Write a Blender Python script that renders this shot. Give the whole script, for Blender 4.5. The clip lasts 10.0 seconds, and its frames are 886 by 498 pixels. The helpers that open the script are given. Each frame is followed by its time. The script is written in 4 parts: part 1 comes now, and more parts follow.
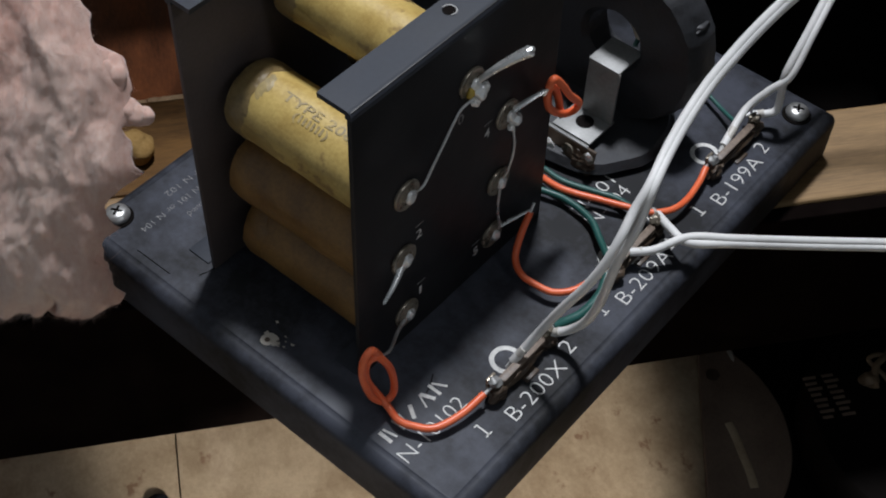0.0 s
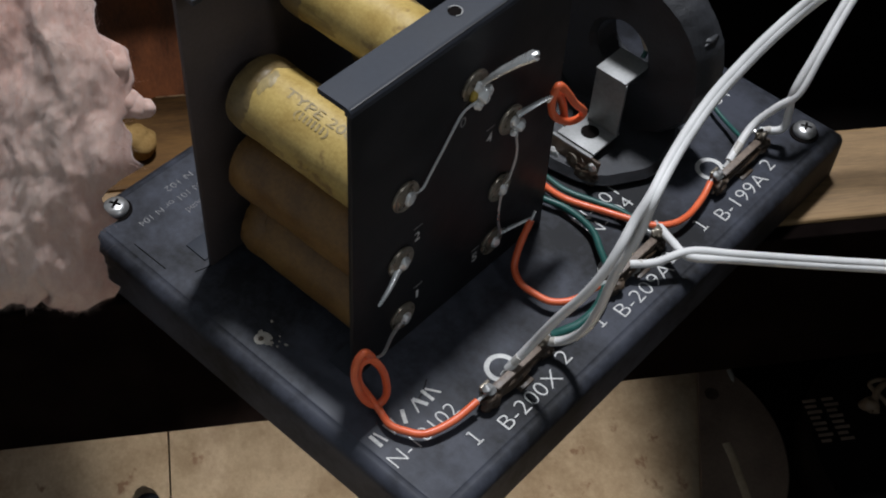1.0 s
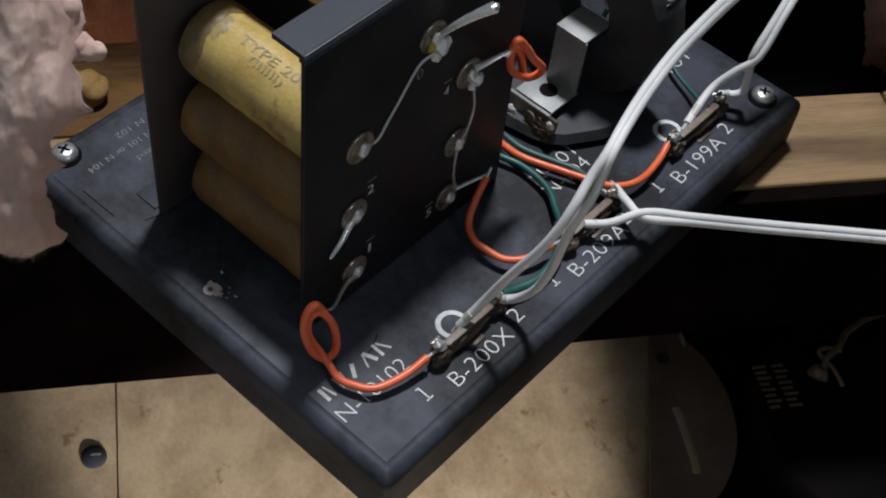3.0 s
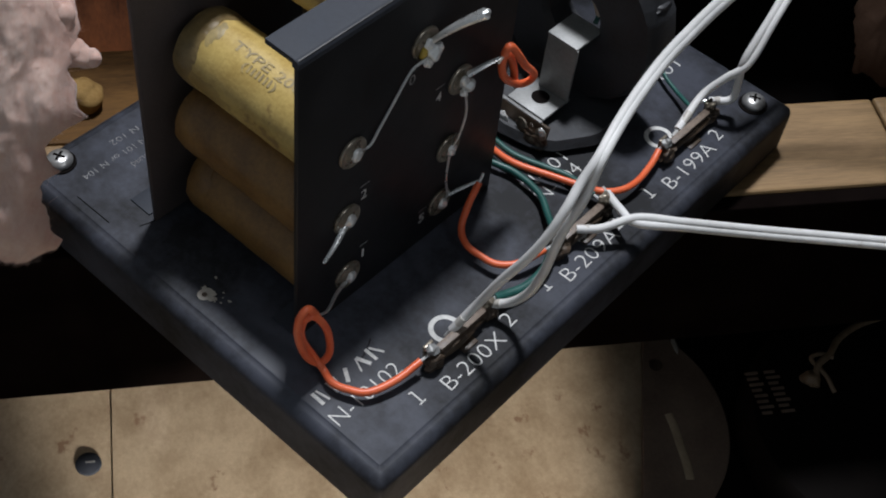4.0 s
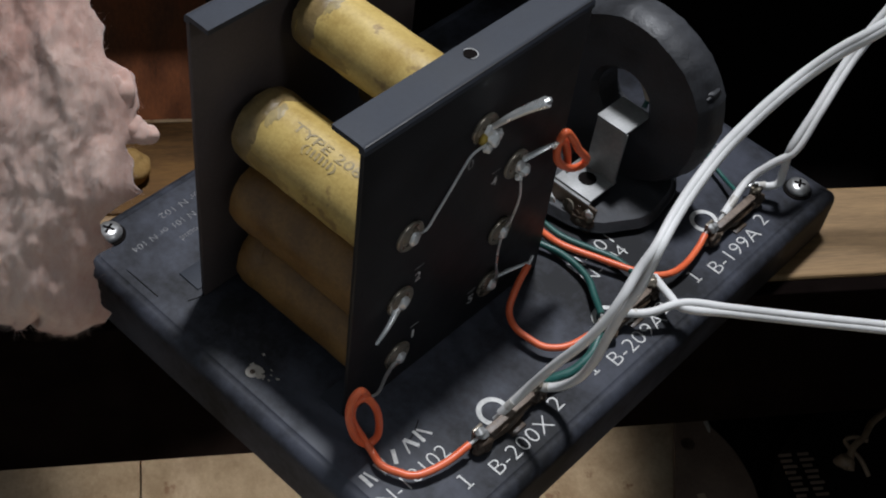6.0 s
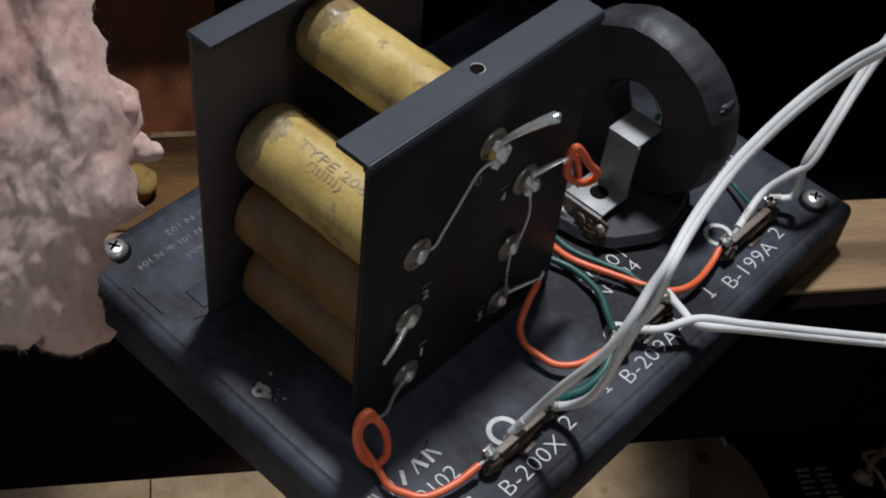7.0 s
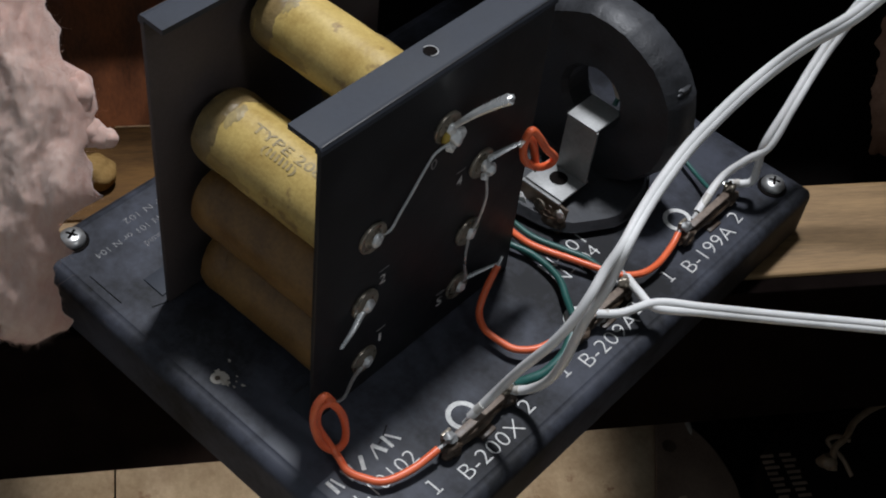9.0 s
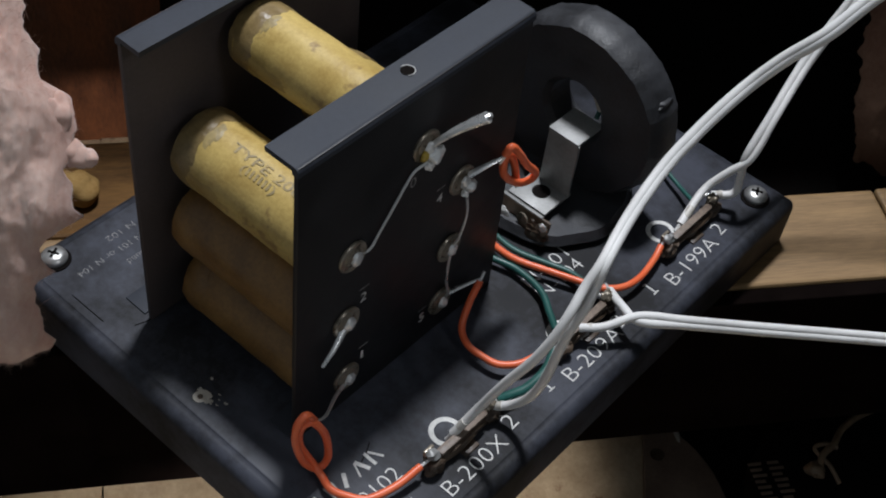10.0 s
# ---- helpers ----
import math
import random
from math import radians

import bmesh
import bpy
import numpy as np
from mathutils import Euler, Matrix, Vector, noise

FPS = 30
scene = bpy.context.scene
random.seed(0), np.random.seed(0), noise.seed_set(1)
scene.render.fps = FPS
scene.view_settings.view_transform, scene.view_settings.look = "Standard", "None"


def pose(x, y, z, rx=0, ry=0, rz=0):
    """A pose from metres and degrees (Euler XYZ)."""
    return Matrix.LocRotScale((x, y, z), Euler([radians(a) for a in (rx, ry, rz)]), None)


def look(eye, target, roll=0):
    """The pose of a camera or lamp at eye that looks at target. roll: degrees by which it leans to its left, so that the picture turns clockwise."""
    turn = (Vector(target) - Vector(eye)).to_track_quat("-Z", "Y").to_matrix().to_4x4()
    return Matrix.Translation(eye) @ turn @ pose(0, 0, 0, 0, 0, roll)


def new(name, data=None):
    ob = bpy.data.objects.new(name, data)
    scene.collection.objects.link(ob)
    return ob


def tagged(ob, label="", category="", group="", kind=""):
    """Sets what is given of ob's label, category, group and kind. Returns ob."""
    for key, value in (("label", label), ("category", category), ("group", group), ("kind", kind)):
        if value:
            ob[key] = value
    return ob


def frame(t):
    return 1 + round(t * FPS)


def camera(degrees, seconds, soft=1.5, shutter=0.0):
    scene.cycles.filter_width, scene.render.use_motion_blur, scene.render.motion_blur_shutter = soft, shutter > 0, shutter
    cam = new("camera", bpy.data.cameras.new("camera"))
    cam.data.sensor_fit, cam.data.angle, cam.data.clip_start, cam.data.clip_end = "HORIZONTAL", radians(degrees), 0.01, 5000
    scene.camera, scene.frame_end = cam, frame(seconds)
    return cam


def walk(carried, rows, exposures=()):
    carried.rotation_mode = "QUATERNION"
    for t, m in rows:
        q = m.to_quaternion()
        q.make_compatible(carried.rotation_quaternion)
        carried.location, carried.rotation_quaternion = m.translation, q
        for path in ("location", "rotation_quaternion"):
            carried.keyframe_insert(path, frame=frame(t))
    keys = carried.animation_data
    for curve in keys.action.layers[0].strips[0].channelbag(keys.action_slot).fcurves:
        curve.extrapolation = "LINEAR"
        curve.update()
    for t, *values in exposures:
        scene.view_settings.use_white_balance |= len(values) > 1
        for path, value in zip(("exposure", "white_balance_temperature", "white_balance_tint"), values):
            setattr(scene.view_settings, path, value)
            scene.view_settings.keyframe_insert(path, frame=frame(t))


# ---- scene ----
cam = camera(37.0, 10.0, soft=2.0)
ROWS = [
    (0, 0.0662, 0.0104, 0.3112, 39.47, -1.89, 40.20),
    (0.5, 0.0677, 0.0127, 0.3080, 39.77, -2.36, 41.45),
    (1, 0.0685, 0.0121, 0.3067, 40.07, -2.96, 42.02),
    (1.5, 0.0680, 0.0120, 0.3050, 39.78, -3.66, 42.34),
    (2, 0.0689, 0.0115, 0.3024, 39.12, -4.52, 42.36),
    (2.5, 0.0679, 0.0120, 0.3025, 38.62, -5.15, 42.09),
    (3, 0.0694, 0.0131, 0.3022, 38.56, -5.30, 41.96),
    (4.3, 0.0722, 0.0087, 0.3034, 39.73, -5.61, 41.68),
    (4.5, 0.0722, 0.0064, 0.3036, 40.48, -6.12, 41.96),
    (5, 0.0713, 0.0076, 0.3036, 41.03, -6.92, 42.40),
    (5.5, 0.0716, 0.0095, 0.3041, 41.33, -7.12, 42.39),
    (6, 0.0587, 0.0061, 0.3061, 41.48, -6.05, 42.84),
    (6.2, 0.0539, 0.0102, 0.3034, 41.32, -5.80, 43.17),
    (7.3, 0.0577, 0.0137, 0.3040, 41.93, -5.33, 43.09),
    (7.5, 0.0584, 0.0152, 0.3042, 42.07, -5.51, 42.97),
    (8, 0.0618, 0.0157, 0.3067, 42.55, -6.00, 41.97),
    (8.5, 0.0645, 0.0139, 0.3031, 42.35, -5.64, 41.86),
    (9, 0.0625, 0.0137, 0.3017, 41.81, -5.77, 42.11),
    (9.5, 0.0623, 0.0203, 0.3042, 41.73, -5.73, 41.99),
    (10, 0.0630, 0.0184, 0.3050, 41.89, -5.58, 41.59),
]
walk(cam, [(t, pose(x, y, z, rx, ry, rz)) for t, x, y, z, rx, ry, rz in ROWS])

# ---------------------------------------------------------------- light
DEG = 51.5
CAB = pose(0, 0, 0, 0, 0, DEG)          # the cabinet's own axes: along the crossbar, into the depth, up

world = bpy.data.worlds.new("room")
scene.world = world
world.use_nodes = True
wn = world.node_tree.nodes["Background"]
wn.inputs["Color"].default_value = (0.80, 0.90, 1.0, 1)
wn.inputs["Strength"].default_value = 0.185


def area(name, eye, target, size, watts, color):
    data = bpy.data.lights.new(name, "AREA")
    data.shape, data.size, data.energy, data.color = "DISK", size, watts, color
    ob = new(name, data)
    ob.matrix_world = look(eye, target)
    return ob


area("ceiling_lamp", (-0.29, 0.51, 1.12), (-0.10, 0.24, 0.0), 0.13, 13.7, (0.95, 0.985, 1.06))
# unseen fill light added far off in front, for glints on solder and eyelets
area("front_fill", (0.95, 0.10, 0.95), (-0.08, 0.22, 0.04), 0.16, 1.2, (0.95, 0.985, 1.06))
# unseen spot added low in front; its cone edge shapes the floor's lit patch
spot_data = bpy.data.lights.new("floor_spot", "SPOT")
spot_data.energy, spot_data.color, spot_data.spot_size, spot_data.spot_blend, spot_data.shadow_soft_size = 16.0, (0.97, 0.93, 0.89), radians(30.5), 0.46, 0.012
new("floor_spot", spot_data).matrix_world = look(CAB @ Vector((0.165, -0.20, -0.035)), CAB @ Vector((0.106, 0.215, -0.175)))
scene.view_settings.exposure = 0.0


# ---------------------------------------------------------------- materials
def node(nt, kind, **values):
    n = nt.nodes.new(kind)
    for k, v in values.items():
        n.inputs[k.replace("_", " ")].default_value = v
    return n


def surface(name, dark, light, scale=60.0, rough=(0.4, 0.6), metal=0.0, stretch=(1, 1, 1), grain=0.3, grain_scale=900.0,
            bump=0.15, bump_dist=0.0006, spots=None, spot_scale=180.0, spot_at=0.68, sheen=0.0, sss=0.0, specular=0.5, coords="Object", band=(0.32, 0.70)):
    """Two scales of variation in colour, roughness and relief, with spots of dirt or wear where wanted."""
    m = bpy.data.materials.new(name)
    m.use_nodes = True
    nt = m.node_tree
    p = nt.nodes["Principled BSDF"]
    tc = nt.nodes.new("ShaderNodeTexCoord")
    mp = nt.nodes.new("ShaderNodeMapping")
    mp.inputs["Scale"].default_value = stretch
    nt.links.new(tc.outputs[coords], mp.inputs["Vector"])
    info = nt.nodes.new("ShaderNodeObjectInfo")
    big = node(nt, "ShaderNodeTexNoise", Scale=scale, Detail=5.0, Roughness=0.6)
    fine = node(nt, "ShaderNodeTexNoise", Scale=grain_scale, Detail=3.0, Roughness=0.7)
    for n in (big, fine):
        nt.links.new(mp.outputs["Vector"], n.inputs["Vector"])
    mix = nt.nodes.new("ShaderNodeMath")
    mix.operation = "MULTIPLY_ADD"
    nt.links.new(fine.outputs["Fac"], mix.inputs[0])
    mix.inputs[1].default_value = grain
    nt.links.new(big.outputs["Fac"], mix.inputs[2])
    ramp = nt.nodes.new("ShaderNodeValToRGB")
    ramp.color_ramp.elements[0].position = band[0] + grain * 0.4
    ramp.color_ramp.elements[1].position = band[1] + grain * 0.55
    ramp.color_ramp.elements[0].color = (*dark, 1)
    ramp.color_ramp.elements[1].color = (*light, 1)
    nt.links.new(mix.outputs[0], ramp.inputs["Fac"])
    color = ramp.outputs["Color"]
    if spots:
        sp = node(nt, "ShaderNodeTexNoise", Scale=spot_scale, Detail=4.0, Roughness=0.65)
        nt.links.new(mp.outputs["Vector"], sp.inputs["Vector"])
        sr = nt.nodes.new("ShaderNodeValToRGB")
        sr.color_ramp.elements[0].position, sr.color_ramp.elements[1].position = spot_at, spot_at + 0.06
        nt.links.new(sp.outputs["Fac"], sr.inputs["Fac"])
        cm = nt.nodes.new("ShaderNodeMix")
        cm.data_type = "RGBA"
        nt.links.new(sr.outputs["Color"], cm.inputs[0])
        nt.links.new(color, cm.inputs[6])
        cm.inputs[7].default_value = (*spots, 1)
        color = cm.outputs[2]
    nt.links.new(color, p.inputs["Base Color"])
    rr = nt.nodes.new("ShaderNodeMapRange")
    rr.inputs["From Min"].default_value, rr.inputs["From Max"].default_value = 0.34, 0.66
    rr.inputs["To Min"].default_value, rr.inputs["To Max"].default_value = rough
    nt.links.new(big.outputs["Fac"], rr.inputs["Value"])
    nt.links.new(rr.outputs["Result"], p.inputs["Roughness"])
    p.inputs["Metallic"].default_value = metal
    p.inputs["Specular IOR Level"].default_value = specular
    if sheen:
        p.inputs["Sheen Weight"].default_value = sheen
    if sss:
        p.inputs["Subsurface Weight"].default_value = sss
        p.inputs["Subsurface Radius"].default_value = (0.005, 0.004, 0.0035)
    bp = nt.nodes.new("ShaderNodeBump")
    bp.inputs["Strength"].default_value = bump
    bp.inputs["Distance"].default_value = bump_dist
    nt.links.new(mix.outputs[0], bp.inputs["Height"])
    nt.links.new(bp.outputs["Normal"], p.inputs["Normal"])
    return m


BLACK_BOARD = surface("black_painted_board", (0.006, 0.0063, 0.008), (0.050, 0.054, 0.070), 17, (0.68, 0.50), specular=0.40, band=(0.43, 0.58), grain=0.22, grain_scale=300, bump=0.06,
                      spots=(0.050, 0.048, 0.046), spot_scale=300, spot_at=0.71)
# end plates' steel coloured by its light: lit flange, bounce-lit rear, unlit front
BLACK_METAL = surface("black_enamelled_steel", (0.019, 0.022, 0.029), (0.038, 0.043, 0.055), 45, (0.55, 0.72), specular=0.35, grain=0.25, bump=0.06)
REAR_STEEL = surface("rear_steel_lit", (0.040, 0.031, 0.029), (0.078, 0.060, 0.056), 26, (0.55, 0.75), grain=0.4, bump=0.08)
SOILED = surface("greyed_white_insulation", (0.44, 0.41, 0.36), (0.68, 0.65, 0.60), 160, (0.35, 0.5), bump=0.06)
PLATE = surface("front_steel_unlit", (0.007, 0.007, 0.0078), (0.014, 0.014, 0.016), 60, (0.42, 0.58), grain=0.30, bump=0.06, specular=0.40)
TAPE = surface("black_cloth_tape", (0.016, 0.016, 0.017), (0.040, 0.042, 0.048), 110, (0.42, 0.65), grain=0.5, bump=0.5)
# black for small parts; on the two large sheets it stands for shade
BLACK_BAR = surface("flat_near_black", (0.0042, 0.0034, 0.0031), (0.0085, 0.0068, 0.0062), 40, (0.8, 0.95), bump=0.25, specular=0.05)
CARD = surface("waxed_yellow_cardboard", (0.36, 0.235, 0.065), (0.60, 0.44, 0.145), 75, (0.32, 0.5), grain=0.5, bump=0.25,
               spots=(0.27, 0.17, 0.06), spot_scale=95, spot_at=0.615)
# browner card, its colour darkened for the shade low in the stack
BROWN_SHADED_CARD = surface("brown_shaded_cardboard", (0.12, 0.058, 0.015), (0.27, 0.145, 0.042), 60, (0.35, 0.55), grain=0.5, bump=0.3,
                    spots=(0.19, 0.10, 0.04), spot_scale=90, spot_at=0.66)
WAX = surface("brown_wax", (0.15, 0.10, 0.04), (0.30, 0.21, 0.085), 140, (0.3, 0.5), bump=0.4, bump_dist=0.0012)
WAXRUN = surface("thin_wax_film", (0.25, 0.160, 0.050), (0.43, 0.300, 0.095), 120, (0.35, 0.55), grain=0.5, bump=0.2)
GRIME = surface("grey_grime", (0.23, 0.175, 0.080), (0.40, 0.295, 0.115), 300, (0.4, 0.6), grain=0.6, bump=0.3)
STEEL = surface("plain_steel", (0.40, 0.40, 0.39), (0.62, 0.61, 0.59), 120, (0.26, 0.44), metal=0.75, grain=0.4, bump=0.08)
ZINC = surface("dull_zinc_plate", (0.21, 0.21, 0.205), (0.34, 0.34, 0.33), 90, (0.42, 0.62), metal=0.35, grain=0.5, bump=0.1)
TINNED = surface("tinned_wire", (0.58, 0.58, 0.57), (0.80, 0.80, 0.78), 200, (0.22, 0.42), metal=0.75, bump=0.1)
# a separate, still darker black for the crossbar only
BAR_BLACK = surface("near_black_strip", (0.0032, 0.0022, 0.0020), (0.0075, 0.0052, 0.0046), 60, (0.9, 1.0), bump=0.3, specular=0.0)
SOLDER = surface("shiny_solder", (0.78, 0.78, 0.76), (0.92, 0.91, 0.88), 300, (0.10, 0.22), metal=0.45, bump=0.3)
FLUX = surface("amber_flux", (0.30, 0.20, 0.03), (0.55, 0.40, 0.08), 300, (0.1, 0.25))
BRASS = surface("tarnished_eyelet", (0.13, 0.105, 0.075), (0.34, 0.30, 0.24), 220, (0.22, 0.40), metal=0.45, bump=0.25)
PHENOLIC = surface("brown_phenolic", (0.035, 0.022, 0.014), (0.10, 0.068, 0.045), 160, (0.35, 0.6), grain=0.5, bump=0.3)
TAN = surface("tan_phenolic", (0.085, 0.062, 0.048), (0.23, 0.175, 0.135), 220, (0.4, 0.6), grain=0.5, bump=0.2)
ORANGE = surface("orange_insulation", (0.76, 0.125, 0.042), (0.88, 0.180, 0.068), 150, (0.30, 0.42), grain=0.2, bump=0.04)
GREEN = surface("dark_green_insulation", (0.012, 0.065, 0.055), (0.022, 0.105, 0.09), 150, (0.35, 0.5), grain=0.2, bump=0.04)
WHITE = surface("white_insulation", (0.68, 0.67, 0.65), (0.80, 0.79, 0.77), 120, (0.48, 0.62), grain=0.25, bump=0.04,
                spots=(0.46, 0.42, 0.36), spot_scale=90, spot_at=0.70)
GREYED = surface("dirty_white_insulation", (0.30, 0.27, 0.22), (0.52, 0.48, 0.42), 160, (0.4, 0.55), bump=0.1)
OLDWIRE = surface("old_brown_insulation", (0.13, 0.085, 0.05), (0.26, 0.18, 0.11), 160, (0.5, 0.7), bump=0.1)
INK = surface("white_silkscreen_ink", (0.50, 0.50, 0.48), (0.72, 0.71, 0.68), 500, (0.5, 0.7), grain=0.6, bump=0.02,
              spots=(0.10, 0.10, 0.10), spot_scale=1500, spot_at=0.66)
DIMINK = surface("worn_white_ink", (0.11, 0.11, 0.11), (0.34, 0.33, 0.32), 700, (0.5, 0.7), grain=0.6, bump=0.02)
DARKINK = surface("grey_stamp_ink", (0.17, 0.14, 0.085), (0.46, 0.34, 0.14), 420, (0.5, 0.7), grain=0.6, bump=0.02)
PLY = surface("pale_plywood", (0.33, 0.235, 0.145), (0.57, 0.445, 0.30), 42, (0.5, 0.7), stretch=(1.3, 1, 1), grain=0.45, grain_scale=420,
              bump=0.12, spots=(0.27, 0.165, 0.10), spot_scale=55, spot_at=0.625)
PINE = surface("pine_batten", (0.15, 0.088, 0.038), (0.33, 0.205, 0.092), 34, (0.5, 0.7), stretch=(0.3, 5, 5), grain=0.6, grain_scale=420,
               bump=0.2, spots=(0.18, 0.10, 0.05), spot_scale=22, spot_at=0.70)
# darker, browner than PINE; used on the block behind the batten
DARK_PINE = surface("dark_brown_pine", (0.040, 0.017, 0.0045), (0.140, 0.068, 0.018), 35, (0.4, 0.6), stretch=(0.5, 3, 3), grain=0.5, grain_scale=400, bump=0.2, specular=0.15)
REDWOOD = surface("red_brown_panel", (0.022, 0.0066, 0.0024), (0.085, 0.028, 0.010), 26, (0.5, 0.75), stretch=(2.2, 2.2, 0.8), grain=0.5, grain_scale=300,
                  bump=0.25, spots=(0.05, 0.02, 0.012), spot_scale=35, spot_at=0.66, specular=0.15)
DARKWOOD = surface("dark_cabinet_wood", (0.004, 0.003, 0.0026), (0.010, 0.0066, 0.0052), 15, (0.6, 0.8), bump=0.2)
FIBRE = surface("pink_glass_fibre", (0.43, 0.230, 0.182), (0.62, 0.495, 0.43), 13, (0.8, 1.0), stretch=(1.6, 1.6, 0.6), grain=0.22, grain_scale=380, bump=0.16, bump_dist=0.0009,
                sheen=0.25, sss=0.55, specular=0.02, band=(0.34, 0.66))
YELLOWFIBRE = surface("yellowed_glass_fibre", (0.20, 0.11, 0.035), (0.38, 0.25, 0.10), 30, (0.8, 1.0), grain=0.40, grain_scale=520, bump=0.45, bump_dist=0.0012, specular=0.03)
# brown, darkened copy of the fibre; the far side's shade is in its colour
SHADED_FIBRE = surface("shaded_brown_glass_fibre", (0.15, 0.075, 0.050), (0.25, 0.15, 0.105), 20, (0.8, 1.0), grain=0.40, grain_scale=520, bump=0.45, bump_dist=0.0012, specular=0.03)
GREYCARD = surface("brown_fibre_plate", (0.12, 0.078, 0.055), (0.23, 0.16, 0.115), 40, (0.6, 0.8), grain=0.5, bump=0.2)


# ---------------------------------------------------------------- mesh helpers
def smooth(ob, angle=40):
    me = ob.data
    for poly in me.polygons:
        poly.use_smooth = True
    bm = bmesh.new()
    bm.from_mesh(me)
    for e in bm.edges:
        if len(e.link_faces) == 2 and e.calc_face_angle(0) > radians(angle):
            e.smooth = False
    bm.to_mesh(me)
    bm.free()
    return ob


def part(name, bm, material, parent=None, label="", shade=True):
    me = bpy.data.meshes.new(name)
    bmesh.ops.recalc_face_normals(bm, faces=bm.faces)
    bm.to_mesh(me)
    bm.free()
    me.materials.append(material)
    ob = new(name, me)
    if parent:
        ob.parent = parent
    if label:
        ob["label"] = label
    return smooth(ob) if shade else ob


def thing(name, label, category, group="", kind="", at=None):
    ob = new(name)
    ob.empty_display_size = 0.01
    if at is not None:
        ob.matrix_world = at
    return tagged(ob, label, category, group, kind)


def box(x0, x1, y0, y1, z0, z1, bevel=0.0, segments=2, bm=None):
    b = bmesh.new()
    bmesh.ops.create_cube(b, size=1)
    for v in b.verts:
        v.co = Vector((x0 + (v.co.x + 0.5) * (x1 - x0), y0 + (v.co.y + 0.5) * (y1 - y0), z0 + (v.co.z + 0.5) * (z1 - z0)))
    if bevel:
        bmesh.ops.bevel(b, geom=b.edges[:], offset=bevel, segments=segments, affect="EDGES", profile=0.5)
    return join(bm, b)


def join(bm, other):
    if bm is None:
        return other
    me = bpy.data.meshes.new("join")
    other.to_mesh(me)
    bm.from_mesh(me)
    other.free()
    bpy.data.meshes.remove(me)
    return bm


def lathe(profile, steps=32, m=None, bm=None, wobble=0.0, seed=0):
    """Turns (radius, height) pairs round z, then places them by m."""
    b = bmesh.new()
    rings = []
    for k, (r, h) in enumerate(profile):
        ring = []
        for i in range(steps):
            a = 2 * math.pi * i / steps
            q = r * (1 + wobble * noise.noise((math.cos(a) * 1.5 + seed, math.sin(a) * 1.5, k * 0.5)))
            ring.append(b.verts.new((q * math.cos(a), q * math.sin(a), h)))
        rings.append(ring)
    for lo, hi in zip(rings, rings[1:]):
        for i in range(steps):
            b.faces.new((lo[i], lo[(i + 1) % steps], hi[(i + 1) % steps], hi[i]))
    b.faces.new(rings[0][::-1])
    b.faces.new(rings[-1])
    if m is not None:
        bmesh.ops.transform(b, matrix=m, verts=b.verts)
    return join(bm, b)


def spline(points, per=8):
    """A smooth line through the points."""
    p = [Vector(q) for q in points]
    p = [2 * p[0] - p[1]] + p + [2 * p[-1] - p[-2]]
    out = []
    for a, b, c, d in zip(p, p[1:], p[2:], p[3:]):
        for i in range(per):
            t = i / per
            out.append(0.5 * (2 * b + (c - a) * t + (2 * a - 5 * b + 4 * c - d) * t * t + (3 * b - a - 3 * c + d) * t ** 3))
    out.append(p[-2])
    return out


def tube(points, radius, sides=10, per=8, bm=None, flat=None, radii=None):
    """A round wire along a smooth line; flat = (vector, factor) squeezes it along that direction."""
    b = bmesh.new()
    line = spline(points, per) if per > 1 else [Vector(q) for q in points]
    rings, up = [], Vector((0.13, 0.21, 0.97))
    for i, c in enumerate(line):
        d = (line[min(i + 1, len(line) - 1)] - line[max(i - 1, 0)]).normalized()
        side = d.cross(up)
        side = side.normalized() if side.length > 1e-6 else Vector((1, 0, 0))
        up = side.cross(d).normalized()
        r = radius if radii is None else radii[0] + (radii[1] - radii[0]) * i / (len(line) - 1)
        ring = []
        for k in range(sides):
            a = 2 * math.pi * k / sides
            o = r * (math.cos(a) * side + math.sin(a) * up)
            if flat:
                n = Vector(flat[0]).normalized()
                o -= n * o.dot(n) * (1 - flat[1])
            ring.append(b.verts.new(c + o))
        rings.append(ring)
    for lo, hi in zip(rings, rings[1:]):
        for k in range(sides):
            b.faces.new((lo[k], lo[(k + 1) % sides], hi[(k + 1) % sides], hi[k]))
    b.faces.new(rings[0][::-1])
    b.faces.new(rings[-1])
    return join(bm, b)


def blob(centre, radius, seed, squash=(1, 1, 1), rough=0.35, bm=None, sub=2, freq=1.3):
    b = bmesh.new()
    bmesh.ops.create_icosphere(b, subdivisions=sub, radius=1)
    for v in b.verts:
        k = 1 + rough * noise.noise(v.co * freq + Vector((seed * 3.7, seed, 0)))
        v.co = Vector((v.co.x * squash[0], v.co.y * squash[1], v.co.z * squash[2])) * k * radius + Vector(centre)
    return join(bm, b)


